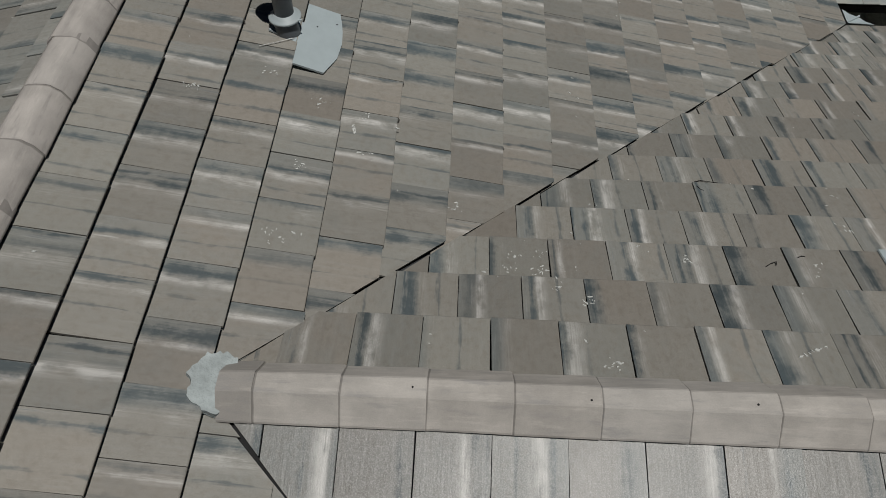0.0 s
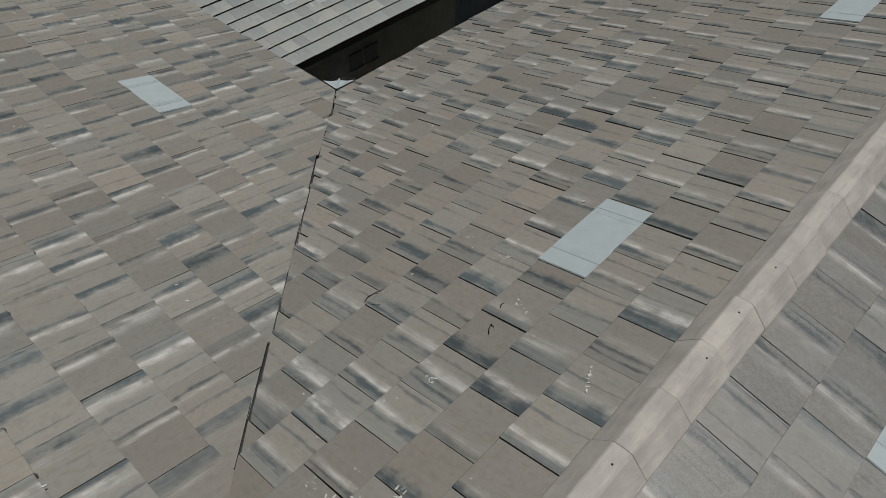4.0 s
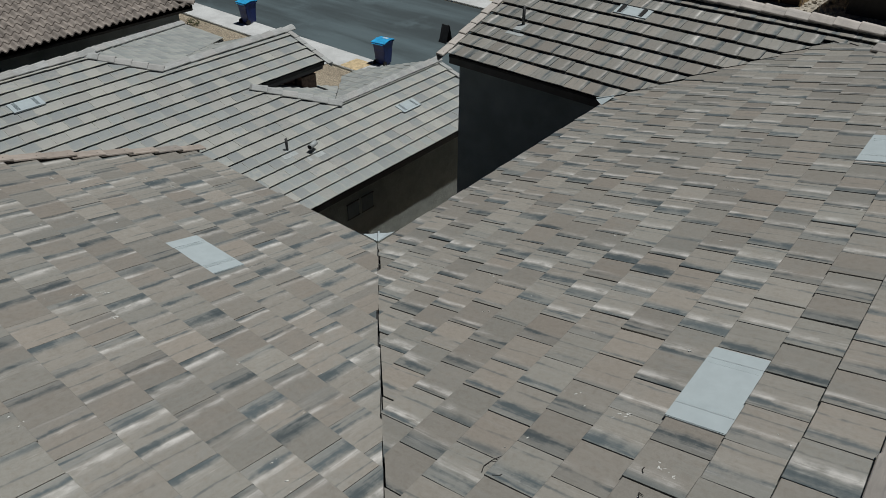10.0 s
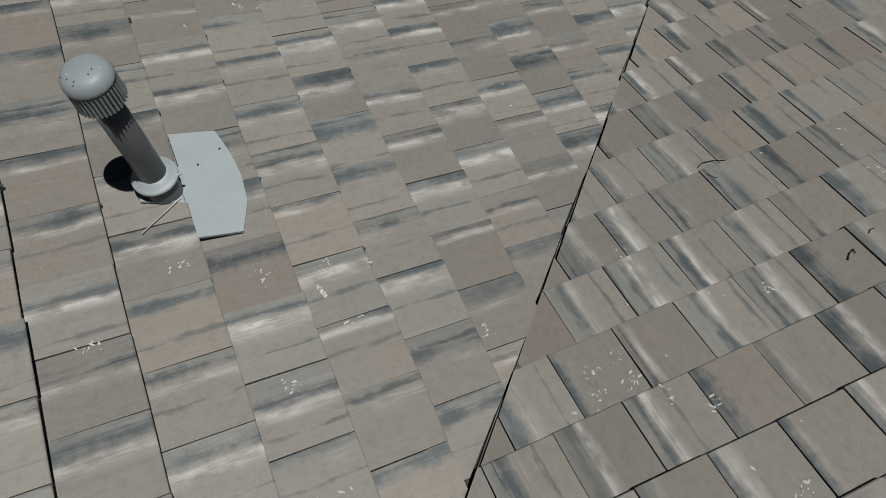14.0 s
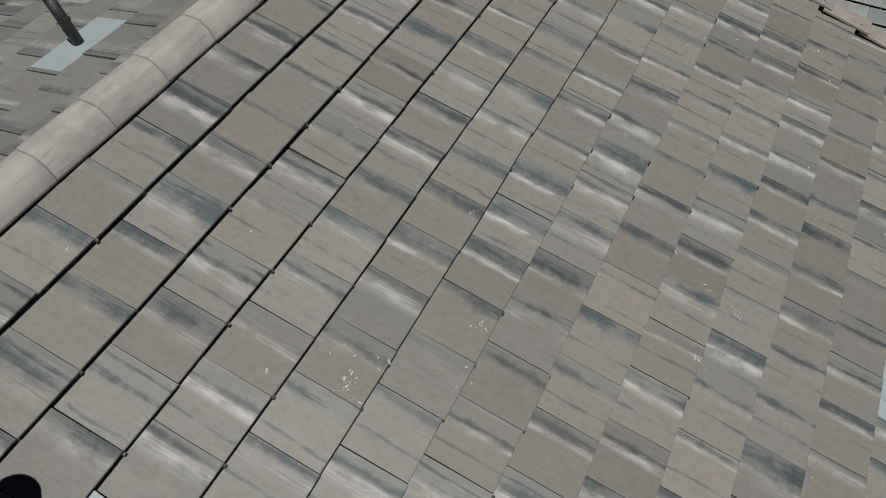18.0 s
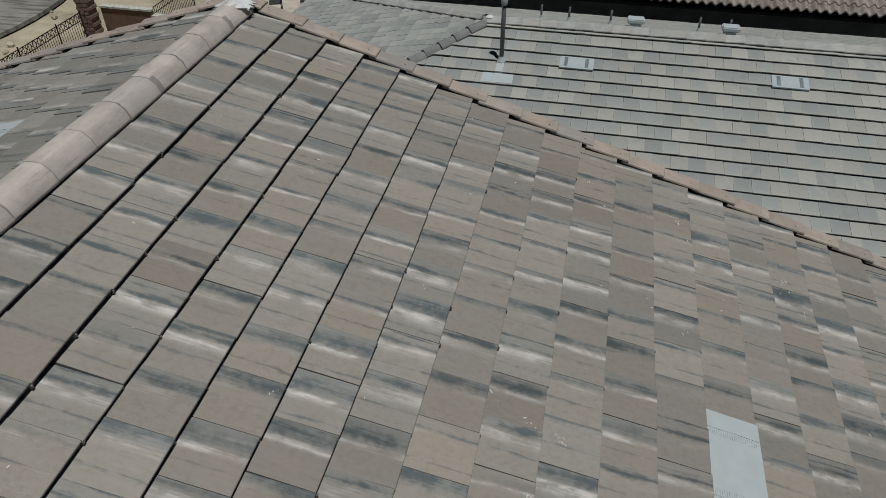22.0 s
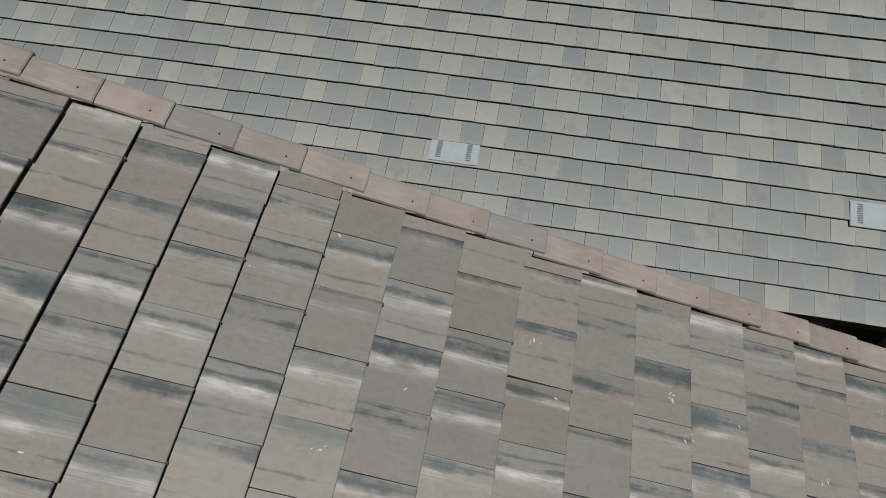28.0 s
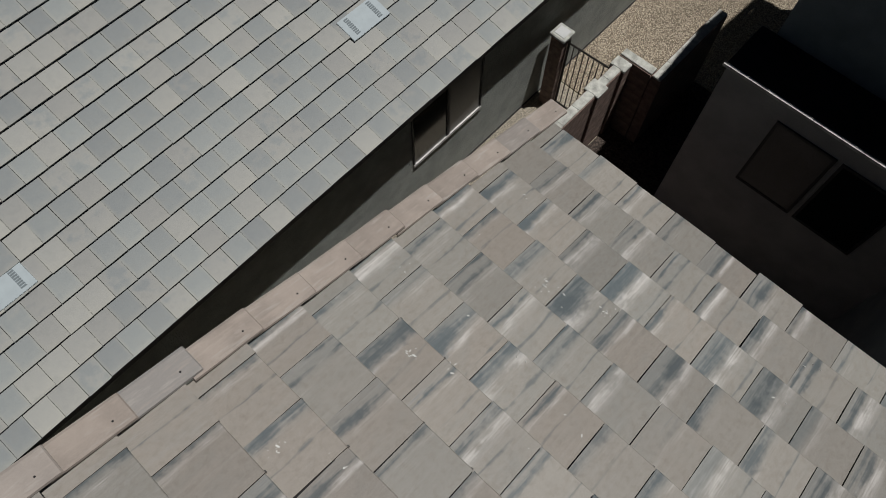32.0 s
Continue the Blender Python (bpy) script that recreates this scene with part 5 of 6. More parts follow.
# yard coloured dark brown to stand for the shade between the walls
tagged(boxed("side_yard", (3.4, 3.9, GROUND - 0.1), (10.7, 10.74, GROUND + 0.016), SHADEGRAVEL, None), "gravel yard with deep shade put into its dark brown colour", "gravel", kind="structure")

# block wall, pillar and gate in the side yard
WTOP = GROUND + 1.83


def block_wall(label, x0, y0, x1, y1):
    t = thing("block_wall", label, "block wall", "yard block walls", "structure")
    along_x = abs(x1 - x0) > abs(y1 - y0)
    bm = bmesh.new()
    box(bm, (x0, y0, GROUND - 0.05), (x1, y1, WTOP - 0.055))
    part("core", bm, BLOCK, t)
    lo, hi = (x0, x1) if along_x else (y0, y1)
    n = 0
    z = GROUND
    mesh = {}
    while z < WTOP - 0.08:
        q = lo - (0.2 if n % 2 else 0.0)
        while q < hi - 0.01:
            a, b = max(q + 0.004, lo), min(q + 0.396, hi)
            if b - a > 0.03:
                key = round(b - a, 3)
                if key not in mesh:
                    bm = bmesh.new()
                    wide = (y1 - y0 if along_x else x1 - x0) / 2 + 0.006
                    box(bm, (-key / 2, -wide, -0.096), (key / 2, wide, 0.096))
                    me = bpy.data.meshes.new("block")
                    bm.to_mesh(me), bm.free()
                    me.materials.append(BLOCK)
                    mesh[key] = me
                ob = new("block", mesh[key])
                m = (a + b) / 2
                ob.matrix_world = Matrix.Translation((m, (y0 + y1) / 2, z + 0.1) if along_x else ((x0 + x1) / 2, m, z + 0.1)) @ Matrix.Rotation(0 if along_x else math.pi / 2, 4, "Z")
                ob.parent = t
            q += 0.4
        z += 0.2
        n += 1
    q = lo
    while q < hi - 0.02:
        b = min(q + 0.397, hi)
        lo_c, hi_c = ((q, y0 + 0.012, WTOP - 0.05), (b, y1 - 0.012, WTOP)) if along_x else ((x0 + 0.012, q, WTOP - 0.05), (x1 - 0.012, b, WTOP))
        boxed("coping", lo_c, hi_c, BLOCKCAP, t, "", 0.006)
        q += 0.4
    return t


block_wall("brown block wall with pale coping beside the gate", 3.4, 10.76, 8.72, 10.94)
block_wall("short return of brown block wall with pale coping", 8.76, 10.36, 8.94, 10.98)
block_wall("brown block wall with pale coping along the gravel", 8.76, 10.16, 10.7, 10.34)


for x0, x1 in ((7.80, 8.06), (8.50, 8.70)):
    t = thing("pilaster", "brown block pilaster with a pale cap in the wall", "pilaster", "wall pilasters", "structure")
    for i in range(9):
        boxed("block", (x0, 10.71, GROUND + i * 0.2 + 0.003), (x1, 10.98, min(GROUND + i * 0.2 + 0.197, WTOP - 0.052)), BLOCK, t, "", 0.005)
    boxed("cap", (x0 - 0.01, 10.70, WTOP - 0.046), (x1 + 0.01, 10.99, WTOP + 0.008), BLOCKCAP, t, "", 0.008)


def pillar_block(x, y, half, label):
    t = thing("gate_pillar", label, "pillar", "gate pillars")
    for i in range(9):
        boxed("block", (x - half, y - half, GROUND + i * 0.2 + 0.003), (x + half, y + half, GROUND + i * 0.2 + 0.199), BLOCK, t, "", 0.006)
    boxed("cap", (x - half - 0.03, y - half - 0.03, WTOP - 0.028), (x + half + 0.03, y + half + 0.03, WTOP + 0.04), BLOCKCAP, t, "pale cap block", 0.012)
    boxed("cap_rim", (x - half + 0.025, y - half + 0.025, WTOP + 0.041), (x + half - 0.025, y + half - 0.025, WTOP + 0.05), CONCRETE, t)
    return t


pillar_block(8.43, 11.95, 0.125, "brown block gate pillar with a pale cap")


def iron_panel(name, a, b, z0, z1, gap, label, category, group="", rails=(0.12, 0.9), spear=0.0):
    """An iron gate or fence panel between two plan points."""
    t = thing(name, label, category, group)
    a, b = Vector((*a, 0)), Vector((*b, 0))
    n = max(2, int((b - a).length / gap))
    for k in rails:
        z = z0 + (z1 - z0) * k
        part("rail", tube(bmesh.new(), a + Vector((0, 0, z)), b + Vector((0, 0, z)), 0.018, 6), IRON, t)
    for i in range(n + 1):
        p = a.lerp(b, i / n)
        r = 0.024 if i in (0, n) else 0.010
        part("post" if i in (0, n) else "bar", tube(bmesh.new(), p + Vector((0, 0, z0)), p + Vector((0, 0, z1 + (0.06 if i in (0, n) else 0))), r, 6), IRON, t)
    return t


iron_panel("gate", (8.45, 11.79), (8.49, 10.97), GROUND + 0.05, WTOP - 0.1, 0.10, "black iron bar gate standing between block walls", "gate", rails=(0.03, 0.985))

# ---- street side ----
def wheelie_bin(x, y, turn):
    t = thing("wheelie_bin", "dark blue wheeled refuse bin with a bright blue lid", "refuse bin", "bins at the kerb")
    bm = bmesh.new()
    rings = [[bm.verts.new((sx * a, sy * b, z)) for sx, sy in ((-1, -1), (1, -1), (1, 1), (-1, 1))] for a, b, z in ((0.24, 0.27, 0.06), (0.28, 0.33, 0.75), (0.31, 0.37, 0.98), (0.33, 0.39, 0.985), (0.33, 0.39, 1.03))]
    for p, q in zip(rings, rings[1:]):
        for i in range(4):
            bm.faces.new((p[i], p[(i + 1) % 4], q[(i + 1) % 4], q[i]))
    bm.faces.new(rings[0][::-1]), bm.faces.new(rings[-1])
    bmesh.ops.bevel(bm, geom=[e for e in bm.edges if abs(e.verts[0].co.z - e.verts[1].co.z) > 0.1], offset=0.03, segments=2, affect="EDGES")
    part("body", bm, BINBLUE, t)
    bm = bmesh.new()
    slab(bm, [(-0.35, -0.41, 1.06), (0.35, -0.41, 1.06), (0.33, 0.0, 1.12), (0.35, 0.41, 1.06), (-0.35, 0.41, 1.06), (-0.33, 0, 1.12)], (0, 0, -0.03))
    lid = part("lid", bm, LIDBLUE, t, "bright blue lid")
    part("sticker", slab(bmesh.new(), [(-0.12, -0.30, 1.083), (0.10, -0.30, 1.083), (0.10, -0.12, 1.109), (-0.12, -0.12, 1.109)], (0, 0, -0.004)), TRIMWHITE, lid, "pale sticker")
    part("handle", tube(bmesh.new(), (-0.28, 0.44, 1.0), (0.28, 0.44, 1.0), 0.02, 8), LIDBLUE, t)
    for s in (-0.26, 0.26):
        part("wheel", tube(bmesh.new(), (s - 0.03, 0.28, 0.12), (s + 0.03, 0.28, 0.12), 0.12, 16), IRON, t)
    boxed("label_plate", (-0.1, -0.345, 0.72), (0.1, -0.338, 0.84), TRIMWHITE, t)
    t.matrix_world = pose(x, y, GROUND + 0.1 if x < 20.75 else GROUND + 0.02, 0, 0, turn)
    return t


wheelie_bin(20.95, 22.7, 100)
wheelie_bin(20.6, 31.6, 95)

# ---- back yard ----
def strip(name, pts, half, z, material, label, category, dish=0.0):
    bm = bmesh.new()
    rows = []
    for i, p in enumerate(pts):
        a, b = Vector(pts[max(i - 1, 0)]), Vector(pts[min(i + 1, len(pts) - 1)])
        d = (b - a).normalized()
        s = Vector((-d.y, d.x))
        rows.append([bm.verts.new((p[0] + s.x * k * half, p[1] + s.y * k * half, z - dish * (1 - k * k))) for k in (-1, -0.5, 0, 0.5, 1)])
    for p, q in zip(rows, rows[1:]):
        for i in range(4):
            bm.faces.new((p[i], q[i], q[i + 1], p[i + 1]))
    bmesh.ops.recalc_face_normals(bm, faces=bm.faces)
    bmesh.ops.solidify(bm, geom=bm.faces[:], thickness=0.15)
    ob = part(name, bm, material, None)
    return tagged(ob, label, category, kind="structure")


swale_line = []
for k in range(36):
    y = 9.0 + k
    lean = -0.09 * (y - 28) * (1 if abs(y - 28) < 9 else 9 / abs(y - 28))
    x = -21.6 - (0.045 * (y - 28) ** 2 if abs(y - 28) < 9 else 0.045 * 81 + 0.81 * (abs(y - 28) - 9))
    swale_line.append((x - 1.5 / math.hypot(1, lean), y + 1.5 * lean / math.hypot(1, lean)))
strip("drainage_channel", swale_line, 1.5, GROUND + 0.07, SWALE, "curved dark-stained concrete drainage channel", "drainage channel", 0.05)
for y0, y1 in ((18.5, 20.5), (20.5, 22.5), (22.5, 24.5), (24.5, 25.85)):
    fence = iron_panel("iron_fence", (-17.65, y0), (-17.65, y1), GROUND, GROUND + 1.5, 0.115, "black iron fence panel with a scrolled top band", "fence", "yard fence", (0.08, 0.80, 0.985))
    n = int((y1 - y0) / 0.25)
    for i in range(n):
        # crossed ornaments between the two top rails
        a, b = y0 + (y1 - y0) * i / n, y0 + (y1 - y0) * (i + 1) / n
        part("ornament", tube(bmesh.new(), (-17.65, a, GROUND + 1.21), (-17.65, b, GROUND + 1.47), 0.012, 5), IRON, fence)
        part("ornament", tube(bmesh.new(), (-17.65, a, GROUND + 1.47), (-17.65, b, GROUND + 1.21), 0.012, 5), IRON, fence)
col = thing("stone_column", "rough brown stone fence column", "column")
rng = random.Random(21)
for i in range(17):
    for j in range(2):
        x = -17.82 + j * 0.27 + (0.04 if i % 2 else 0)
        boxed("stone", (x, 25.92 + rng.uniform(0, 0.02), GROUND + i * 0.15), (x + 0.26 - (0.08 if i % 2 and j else 0), 26.42 + rng.uniform(0, 0.03), GROUND + i * 0.15 + 0.145), BLOCK, col, "", 0.02)
RUSSET = plain("red_brown_wall", (0.15, 0.095, 0.07), 0.9, 0.0, 3.0, 0.2, 60.0, 0.4, 0.006)
bw = thing("yard_wall", "smooth brown yard wall with a pale coping", "block wall", kind="structure")
boxed("panel", (-17.24, 26.52, GROUND - 0.1), (-15.2, 26.72, GROUND + 1.46), RUSSET, bw)
boxed("coping", (-17.26, 26.48, GROUND + 1.465), (-15.18, 26.76, GROUND + 1.53), BLOCKCAP, bw)
boxed("panel", (-15.195, 26.52, GROUND - 0.1), (-11.0, 26.72, GROUND + 1.26), RUSSET, bw)
boxed("coping", (-15.175, 26.48, GROUND + 1.265), (-11.0, 26.76, GROUND + 1.32), BLOCKCAP, bw)
boxed("kerb", (-15.6, 26.78, GROUND - 0.1), (-15.35, 34.0, GROUND + 0.2), BLOCKCAP, bw)
iron_panel("iron_fence", (-15.47, 26.85), (-15.47, 30.0), GROUND + 0.2, GROUND + 1.4, 0.115, "black iron fence panel on a pale kerb", "fence", "yard fence", (0.06, 0.8, 0.985))
pot = thing("planter_pot", "large black planter pot beside the yard wall", "planter", at=(-16.2, 27.6, GROUND))
smooth(part("pot", lathe(bmesh.new(), [(0.26, 0.0), (0.36, 0.6), (0.40, 0.66), (0.38, 0.70), (0.33, 0.70), (0.30, 0.55), (0.001, 0.55)], 28), IRON, pot))
tagged(boxed("patio", (-15.34, 26.8, GROUND - 0.1), (-8.0, 38.0, GROUND + 0.05), PALEEARTH, None), "pale packed earth patio behind the wall", "patio", kind="structure")


def patio_chair(x, y, turn):
    t = thing("patio_chair", "dark metal patio chair with a woven seat", "chair", "patio chairs")
    for sx in (-0.24, 0.24):
        for sy in (-0.24, 0.24):
            part("leg", tube(bmesh.new(), (sx, sy, 0), (sx, sy, 0.44 if sy < 0 else 0.9), 0.018, 8), IRON, t)
        part("armrest", tube(bmesh.new(), (sx, -0.26, 0.64), (sx, 0.26, 0.64), 0.02, 8), IRON, t)
    boxed("seat", (-0.25, -0.26, 0.42), (0.25, 0.25, 0.46), FABRIC, t, "", 0.01)
    for i in range(5):
        boxed("slat", (-0.21 + i * 0.1, 0.225, 0.48), (-0.16 + i * 0.1, 0.25, 0.88), IRON, t)
    t.matrix_world = pose(x, y, GROUND + 0.05, 0, 0, turn)
    return t


patio_chair(-12.3, 30.9, 20)
patio_chair(-11.1, 31.4, -60)

# ---- far side of the street ----
site = thing("unfinished_house", "dark brown unfinished house behind bare dirt", "house")
boxed("wall", (42.3, -8.0, GROUND), (42.6, 9.2, 1.2), plain("brown_sheathing", (0.022, 0.018, 0.017), 0.6), site)
boxed("wall", (42.6, 9.0, GROUND), (57, 9.2, 1.2), plain("brown_sheathing_side", (0.022, 0.018, 0.017), 0.6), site)
for y0, y1, z0, z1 in ((0.5, 3.0, -4.2, -1.4), (-3.5, -1.2, -3.4, -1.6)):
    boxed("opening", (42.27, y0, z0), (42.295, y1, z1), BLACK, site)
boxed("roof", (41.9, -8.4, 1.21), (57, 9.6, 1.4), DECK, site)
shed = thing("timber_frame_house", "raw timber framing of a house under construction", "house")
boxed("wall", (42.0, 11.4, GROUND), (42.2, 24, -0.8), plain("dark_sheathing", (0.06, 0.035, 0.025), 0.9), shed)
for i in range(12):
    boxed("stud", (41.9 + 0.002 * i, 11.4 + i * 1.1, GROUND), (41.99, 11.5 + i * 1.1, -0.8), WOOD, shed)
boxed("wall", (42.2, 11.4, GROUND), (50, 11.6, -0.8), WOOD, shed, "raw timber side")
rng = random.Random(9)
for i in range(9):
    t = thing("timber_plank", "loose raw timber plank lying on the dirt", "plank", "loose planks")
    boxed("board", (-1.2, -0.07, 0), (1.2, 0.07, 0.045), WOOD, t)
    t.matrix_world = pose(rng.uniform(35, 39.5), rng.uniform(6, 15), GROUND + 0.003, 0, 0, rng.uniform(0, 180))
pal = thing("block_pallet", "stacked pallet of concrete blocks with a reddish top wrap", "pallet")
boxed("pallet", (31.9, 25.5, GROUND + 0.0), (33.1, 26.7, GROUND + 0.14), WOOD, pal)
for i in range(4):
    for j in range(3):
        for k in range(3):
            boxed("block", (31.93 + i * 0.29, 25.53 + j * 0.39, GROUND + 0.145 + k * 0.3), (32.2 + i * 0.29, 25.9 + j * 0.39, GROUND + 0.435 + k * 0.3), CONCRETE if k < 2 else BLOCK, pal, "", 0.01)

boxed("corner_board", (42.22, 5.0, GROUND), (42.29, 5.10, 0.6), BLOCKCAP, site, "pale bare corner board")
for x0, y0, y1, z1 in ((36.5, -0.28, 2.35, -3.0), (37.25, -4.5, -0.30, -2.95)):
    t = thing("stone_stack", "low stack of pale wrapped paving slabs on bare dirt", "paving slabs", "stacks of slabs")
    k = 0
    y = y0
    while y < y1 - 0.1:
        b = min(y + 0.66, y1)
        for z in (GROUND, GROUND + 0.45, GROUND + 0.9):
            boxed("slab", (x0 + 0.01 * (k % 3), y + 0.008, z + 0.004), (x0 + 1.0, b - 0.008, min(z + 0.446, z1)), CONCRETE, t, "", 0.012)
            k += 1
        y = b
board = thing("folding_sign", "small dark folding sign standing on the street", "sign", "", at=(25.0, 22.5, GROUND + 0.012))
for side in (-1, 1):
    bm = bmesh.new()
    slab(bm, [(0.24 * side, -0.22, 0.0), (0.24 * side, 0.22, 0.0), (0.02 * side, 0.22, 0.8), (0.02 * side, -0.22, 0.8)], (-0.015 * side, 0, 0))
    part("panel", bm, FASCIA, board)
for y in (-0.15, 0.15):
    boxed("hinge", (-0.02, y - 0.03, 0.79), (0.02, y + 0.03, 0.815), IRON, board)

# rocks and small shrubs
tagged(boxed("dirt_lot", (33.5, -9.0, GROUND - 0.1), (52.0, 24.0, GROUND + 0.02), plain("broken_dirt", (0.37, 0.335, 0.28), 0.95, 0.0, 5.0, 0.4, 30.0, 1.0, 0.05), None), "bare pale dirt lot strewn with rubble", "dirt", kind="structure")
RUBBLE = plain("pale_rubble", (0.40, 0.37, 0.31), 0.95, 0.0, 2.0, 0.3)
def rubble(name, count, box_, size, material, label, seed):
    rng = random.Random(seed)
    bm = bmesh.new()
    for _ in range(count):
        r = size * rng.uniform(0.4, 1.4)
        m = pose(rng.uniform(box_[0], box_[1]), rng.uniform(box_[2], box_[3]), GROUND + r * 0.3, rng.uniform(0, 90), rng.uniform(0, 90), rng.uniform(0, 360))
        got = bmesh.ops.create_icosphere(bm, subdivisions=1, radius=r, matrix=m)
        for v in got["verts"]:
            v.co += Vector((rng.gauss(0, 1), rng.gauss(0, 1), rng.gauss(0, 1))) * r * 0.18
    return tagged(part(name, bm, material, None), label, "rubble", kind="stuff")


rubble("rubble", 90, (34, 39.5, 3, 24), 0.22, SAND, "lumps of dry dirt and broken rock", 41)
rubble("rubble", 260, (39.6, 52, 9.25, 11.35), 0.11, RUBBLE, "pale broken rubble and dirt between the unfinished houses", 43)
rubble("rubble", 1500, (35.5, 42.2, -3.0, 8.8), 0.05, RUBBLE, "heap of pale rubble in front of the dark house", 44)
rubble("rubble", 45, (-22.5, -18.5, 17, 29), 0.10, SAND, "pale stones along the channel", 42)


def shrub(x, y, r, seed):
    rng = random.Random(seed)
    t = thing("shrub", "small dry green desert shrub", "shrub", "desert shrubs", at=(x, y, GROUND))
    for i in range(6):
        a = rng.uniform(0, 6.28)
        part("stem", tube(bmesh.new(), (0, 0, 0), (math.cos(a) * r * 0.7, math.sin(a) * r * 0.7, r * rng.uniform(0.6, 1.1)), 0.012, 5, 0.004), WOOD, t)
    bm = bmesh.new()
    for i in range(260):
        a, q, z = rng.uniform(0, 6.28), r * math.sqrt(rng.random()), r * rng.uniform(0.15, 1.2)
        m = pose(math.cos(a) * q, math.sin(a) * q, z * (1.1 - 0.5 * q / r), rng.uniform(0, 180), rng.uniform(0, 180), rng.uniform(0, 360))
        s = rng.uniform(0.02, 0.05)
        bm.faces.new([bm.verts.new(m @ Vector(p)) for p in ((-s, 0, 0), (0, s * 0.5, 0), (s, 0, 0), (0, -s * 0.5, 0))])
    tagged(part("leaves", bm, LEAF, t), kind="stuff")


LEAF = plain("dry_leaf", (0.07, 0.085, 0.035), 0.8)
for i, (x, y, r) in enumerate(((-21.3, 22.6, 0.34), (-20.9, 21.6, 0.22), (18.6, 33.5, 0.35), (17.6, 26.2, 0.3), (15.6, 24.9, 0.25), (19.0, 18.0, 0.5))):
    shrub(x, y, r, 60 + i)

def cypress(x, y, height, r, seed):
    """A dense upright evergreen: a trunk, short limbs and many small sprays."""
    rng = random.Random(seed)
    t = thing("evergreen_tree", "small dense dark evergreen tree beside the channel", "tree", at=(x, y, GROUND))
    part("trunk", tube(bmesh.new(), (0, 0, -0.05), (0, 0, height * 0.9), 0.06, 8, 0.012), WOOD, t)
    limbs = bmesh.new()
    leaves = bmesh.new()
    for i in range(46):
        a, z = rng.uniform(0, 6.28), height * rng.uniform(0.08, 0.92)
        q = r * (1.0 - 0.75 * (z / height) ** 1.6) * rng.uniform(0.6, 1.1)
        tip = Vector((math.cos(a) * q, math.sin(a) * q, z + 0.3 * q))
        tube(limbs, (0, 0, z), tip, 0.012, 5, 0.004)
        for k in range(64):
            c = Vector((0, 0, z)).lerp(tip, rng.uniform(0.3, 1.08)) + Vector((rng.gauss(0, 0.07), rng.gauss(0, 0.07), rng.gauss(0.03, 0.09)))
            m = Matrix.Translation(c) @ pose(0, 0, 0, rng.uniform(0, 180), rng.uniform(0, 180), rng.uniform(0, 360))
            d = rng.uniform(0.04, 0.085)
            leaves.faces.new([leaves.verts.new(m @ Vector(o)) for o in ((-d, 0, 0), (0, d * 0.45, 0), (d, 0, 0), (0, -d * 0.45, 0))])
    tagged(part("limbs", limbs, WOOD, t), kind="stuff")
    tagged(part("leaves", leaves, EVERGREEN, t), kind="stuff")


EVERGREEN = plain("dark_evergreen", (0.018, 0.03, 0.014), 0.8)
cypress(-21.2, 15.9, 2.3, 0.45, 90)

# bird droppings
def droppings(spots, seed):
    rng = random.Random(seed)
    bm = bmesh.new()

    def blob(s, x, y, r, turn):
        ca, sa = math.cos(turn), math.sin(turn)
        pts = []
        for i in range(9):
            a, k = i * 2 * math.pi / 9, r * rng.uniform(0.45, 1.2)
            px, py = 1.9 * k * math.cos(a), 0.7 * k * math.sin(a)
            gx, gy = x + px * ca - py * sa, y + px * sa + py * ca
            pts.append(s.at(gx, gy, s.top(x, y) + 0.002))
        slab(bm, pts, s.n * -0.006)

    for s, x, y, size, n in spots:
        turn = rng.uniform(0, 6.28)
        for _ in range(n):
            blob(s, x + rng.gauss(0, size), y + rng.gauss(0, size), rng.choice((0.002, 0.003, 0.0035, 0.004, 0.005, 0.007)), turn + rng.gauss(0, 0.5))
    return tagged(part("bird_droppings", bm, DROP, None), "small white dried bird droppings on the tiles", "bird droppings", kind="stuff")


spots = [(A, -0.96, 2.05, 0.04, 18), (A, -0.6, 2.75, 0.03, 6), (A, -0.55, 4.66, 0.03, 9), (A, -0.42, 3.0, 0.02, 4), (B, 0.45, 2.1, 0.05, 9), (B, 0.9, 2.3, 0.03, 5), (B, 1.75, 2.2, 0.035, 8), (B, 1.6, 1.9, 0.05, 6), (A, 1.7, 8.4, 0.03, 5), (A, 2.0, 8.2, 0.02, 4), (A, -0.4, 6.2, 0.02, 4), (A, 2.9, 8.9, 0.02, 3)]
for s_, x, y in ((A, -0.56, 4.71), (A, -0.91, 2.88), (A, -0.93, 2.54), (A, -0.64, 3.03), (A, -0.08, 2.53), (A, -1.17, 3.17), (A, -1.54, 2.90), (A, -0.89, 3.03), (B, 0.23, 2.16), (B, 1.12, 2.19), (B, 1.74, 2.13), (B, 0.36, 2.20), (B, 0.18, 2.08), (B, 0.42, 1.94), (B, 2.07, 2.53), (B, 0.63, 1.45), (B, 0.35, 2.06), (B, 0.57, 1.84), (A, 2.49, 8.41), (A, 2.60, 8.07), (A, 1.63, 8.61), (A, 0.88, 8.68), (A, -0.49, 5.80), (A, 0.91, 6.17), (A, 0.73, 6.17), (A, -0.20, 5.23), (A, -0.49, 7.35), (A, 0.77, 5.76)):
    spots.append((s_, x, y, 0.02, 10))
for k in range(7):
    spots.append((A, -0.693 + 0.003 * k, 2.931 - 0.009 * k, 0.003, 3))
    spots.append((B, 1.581 - 0.021 * k, 1.604 - 0.010 * k, 0.002, 2))
rng = random.Random(77)
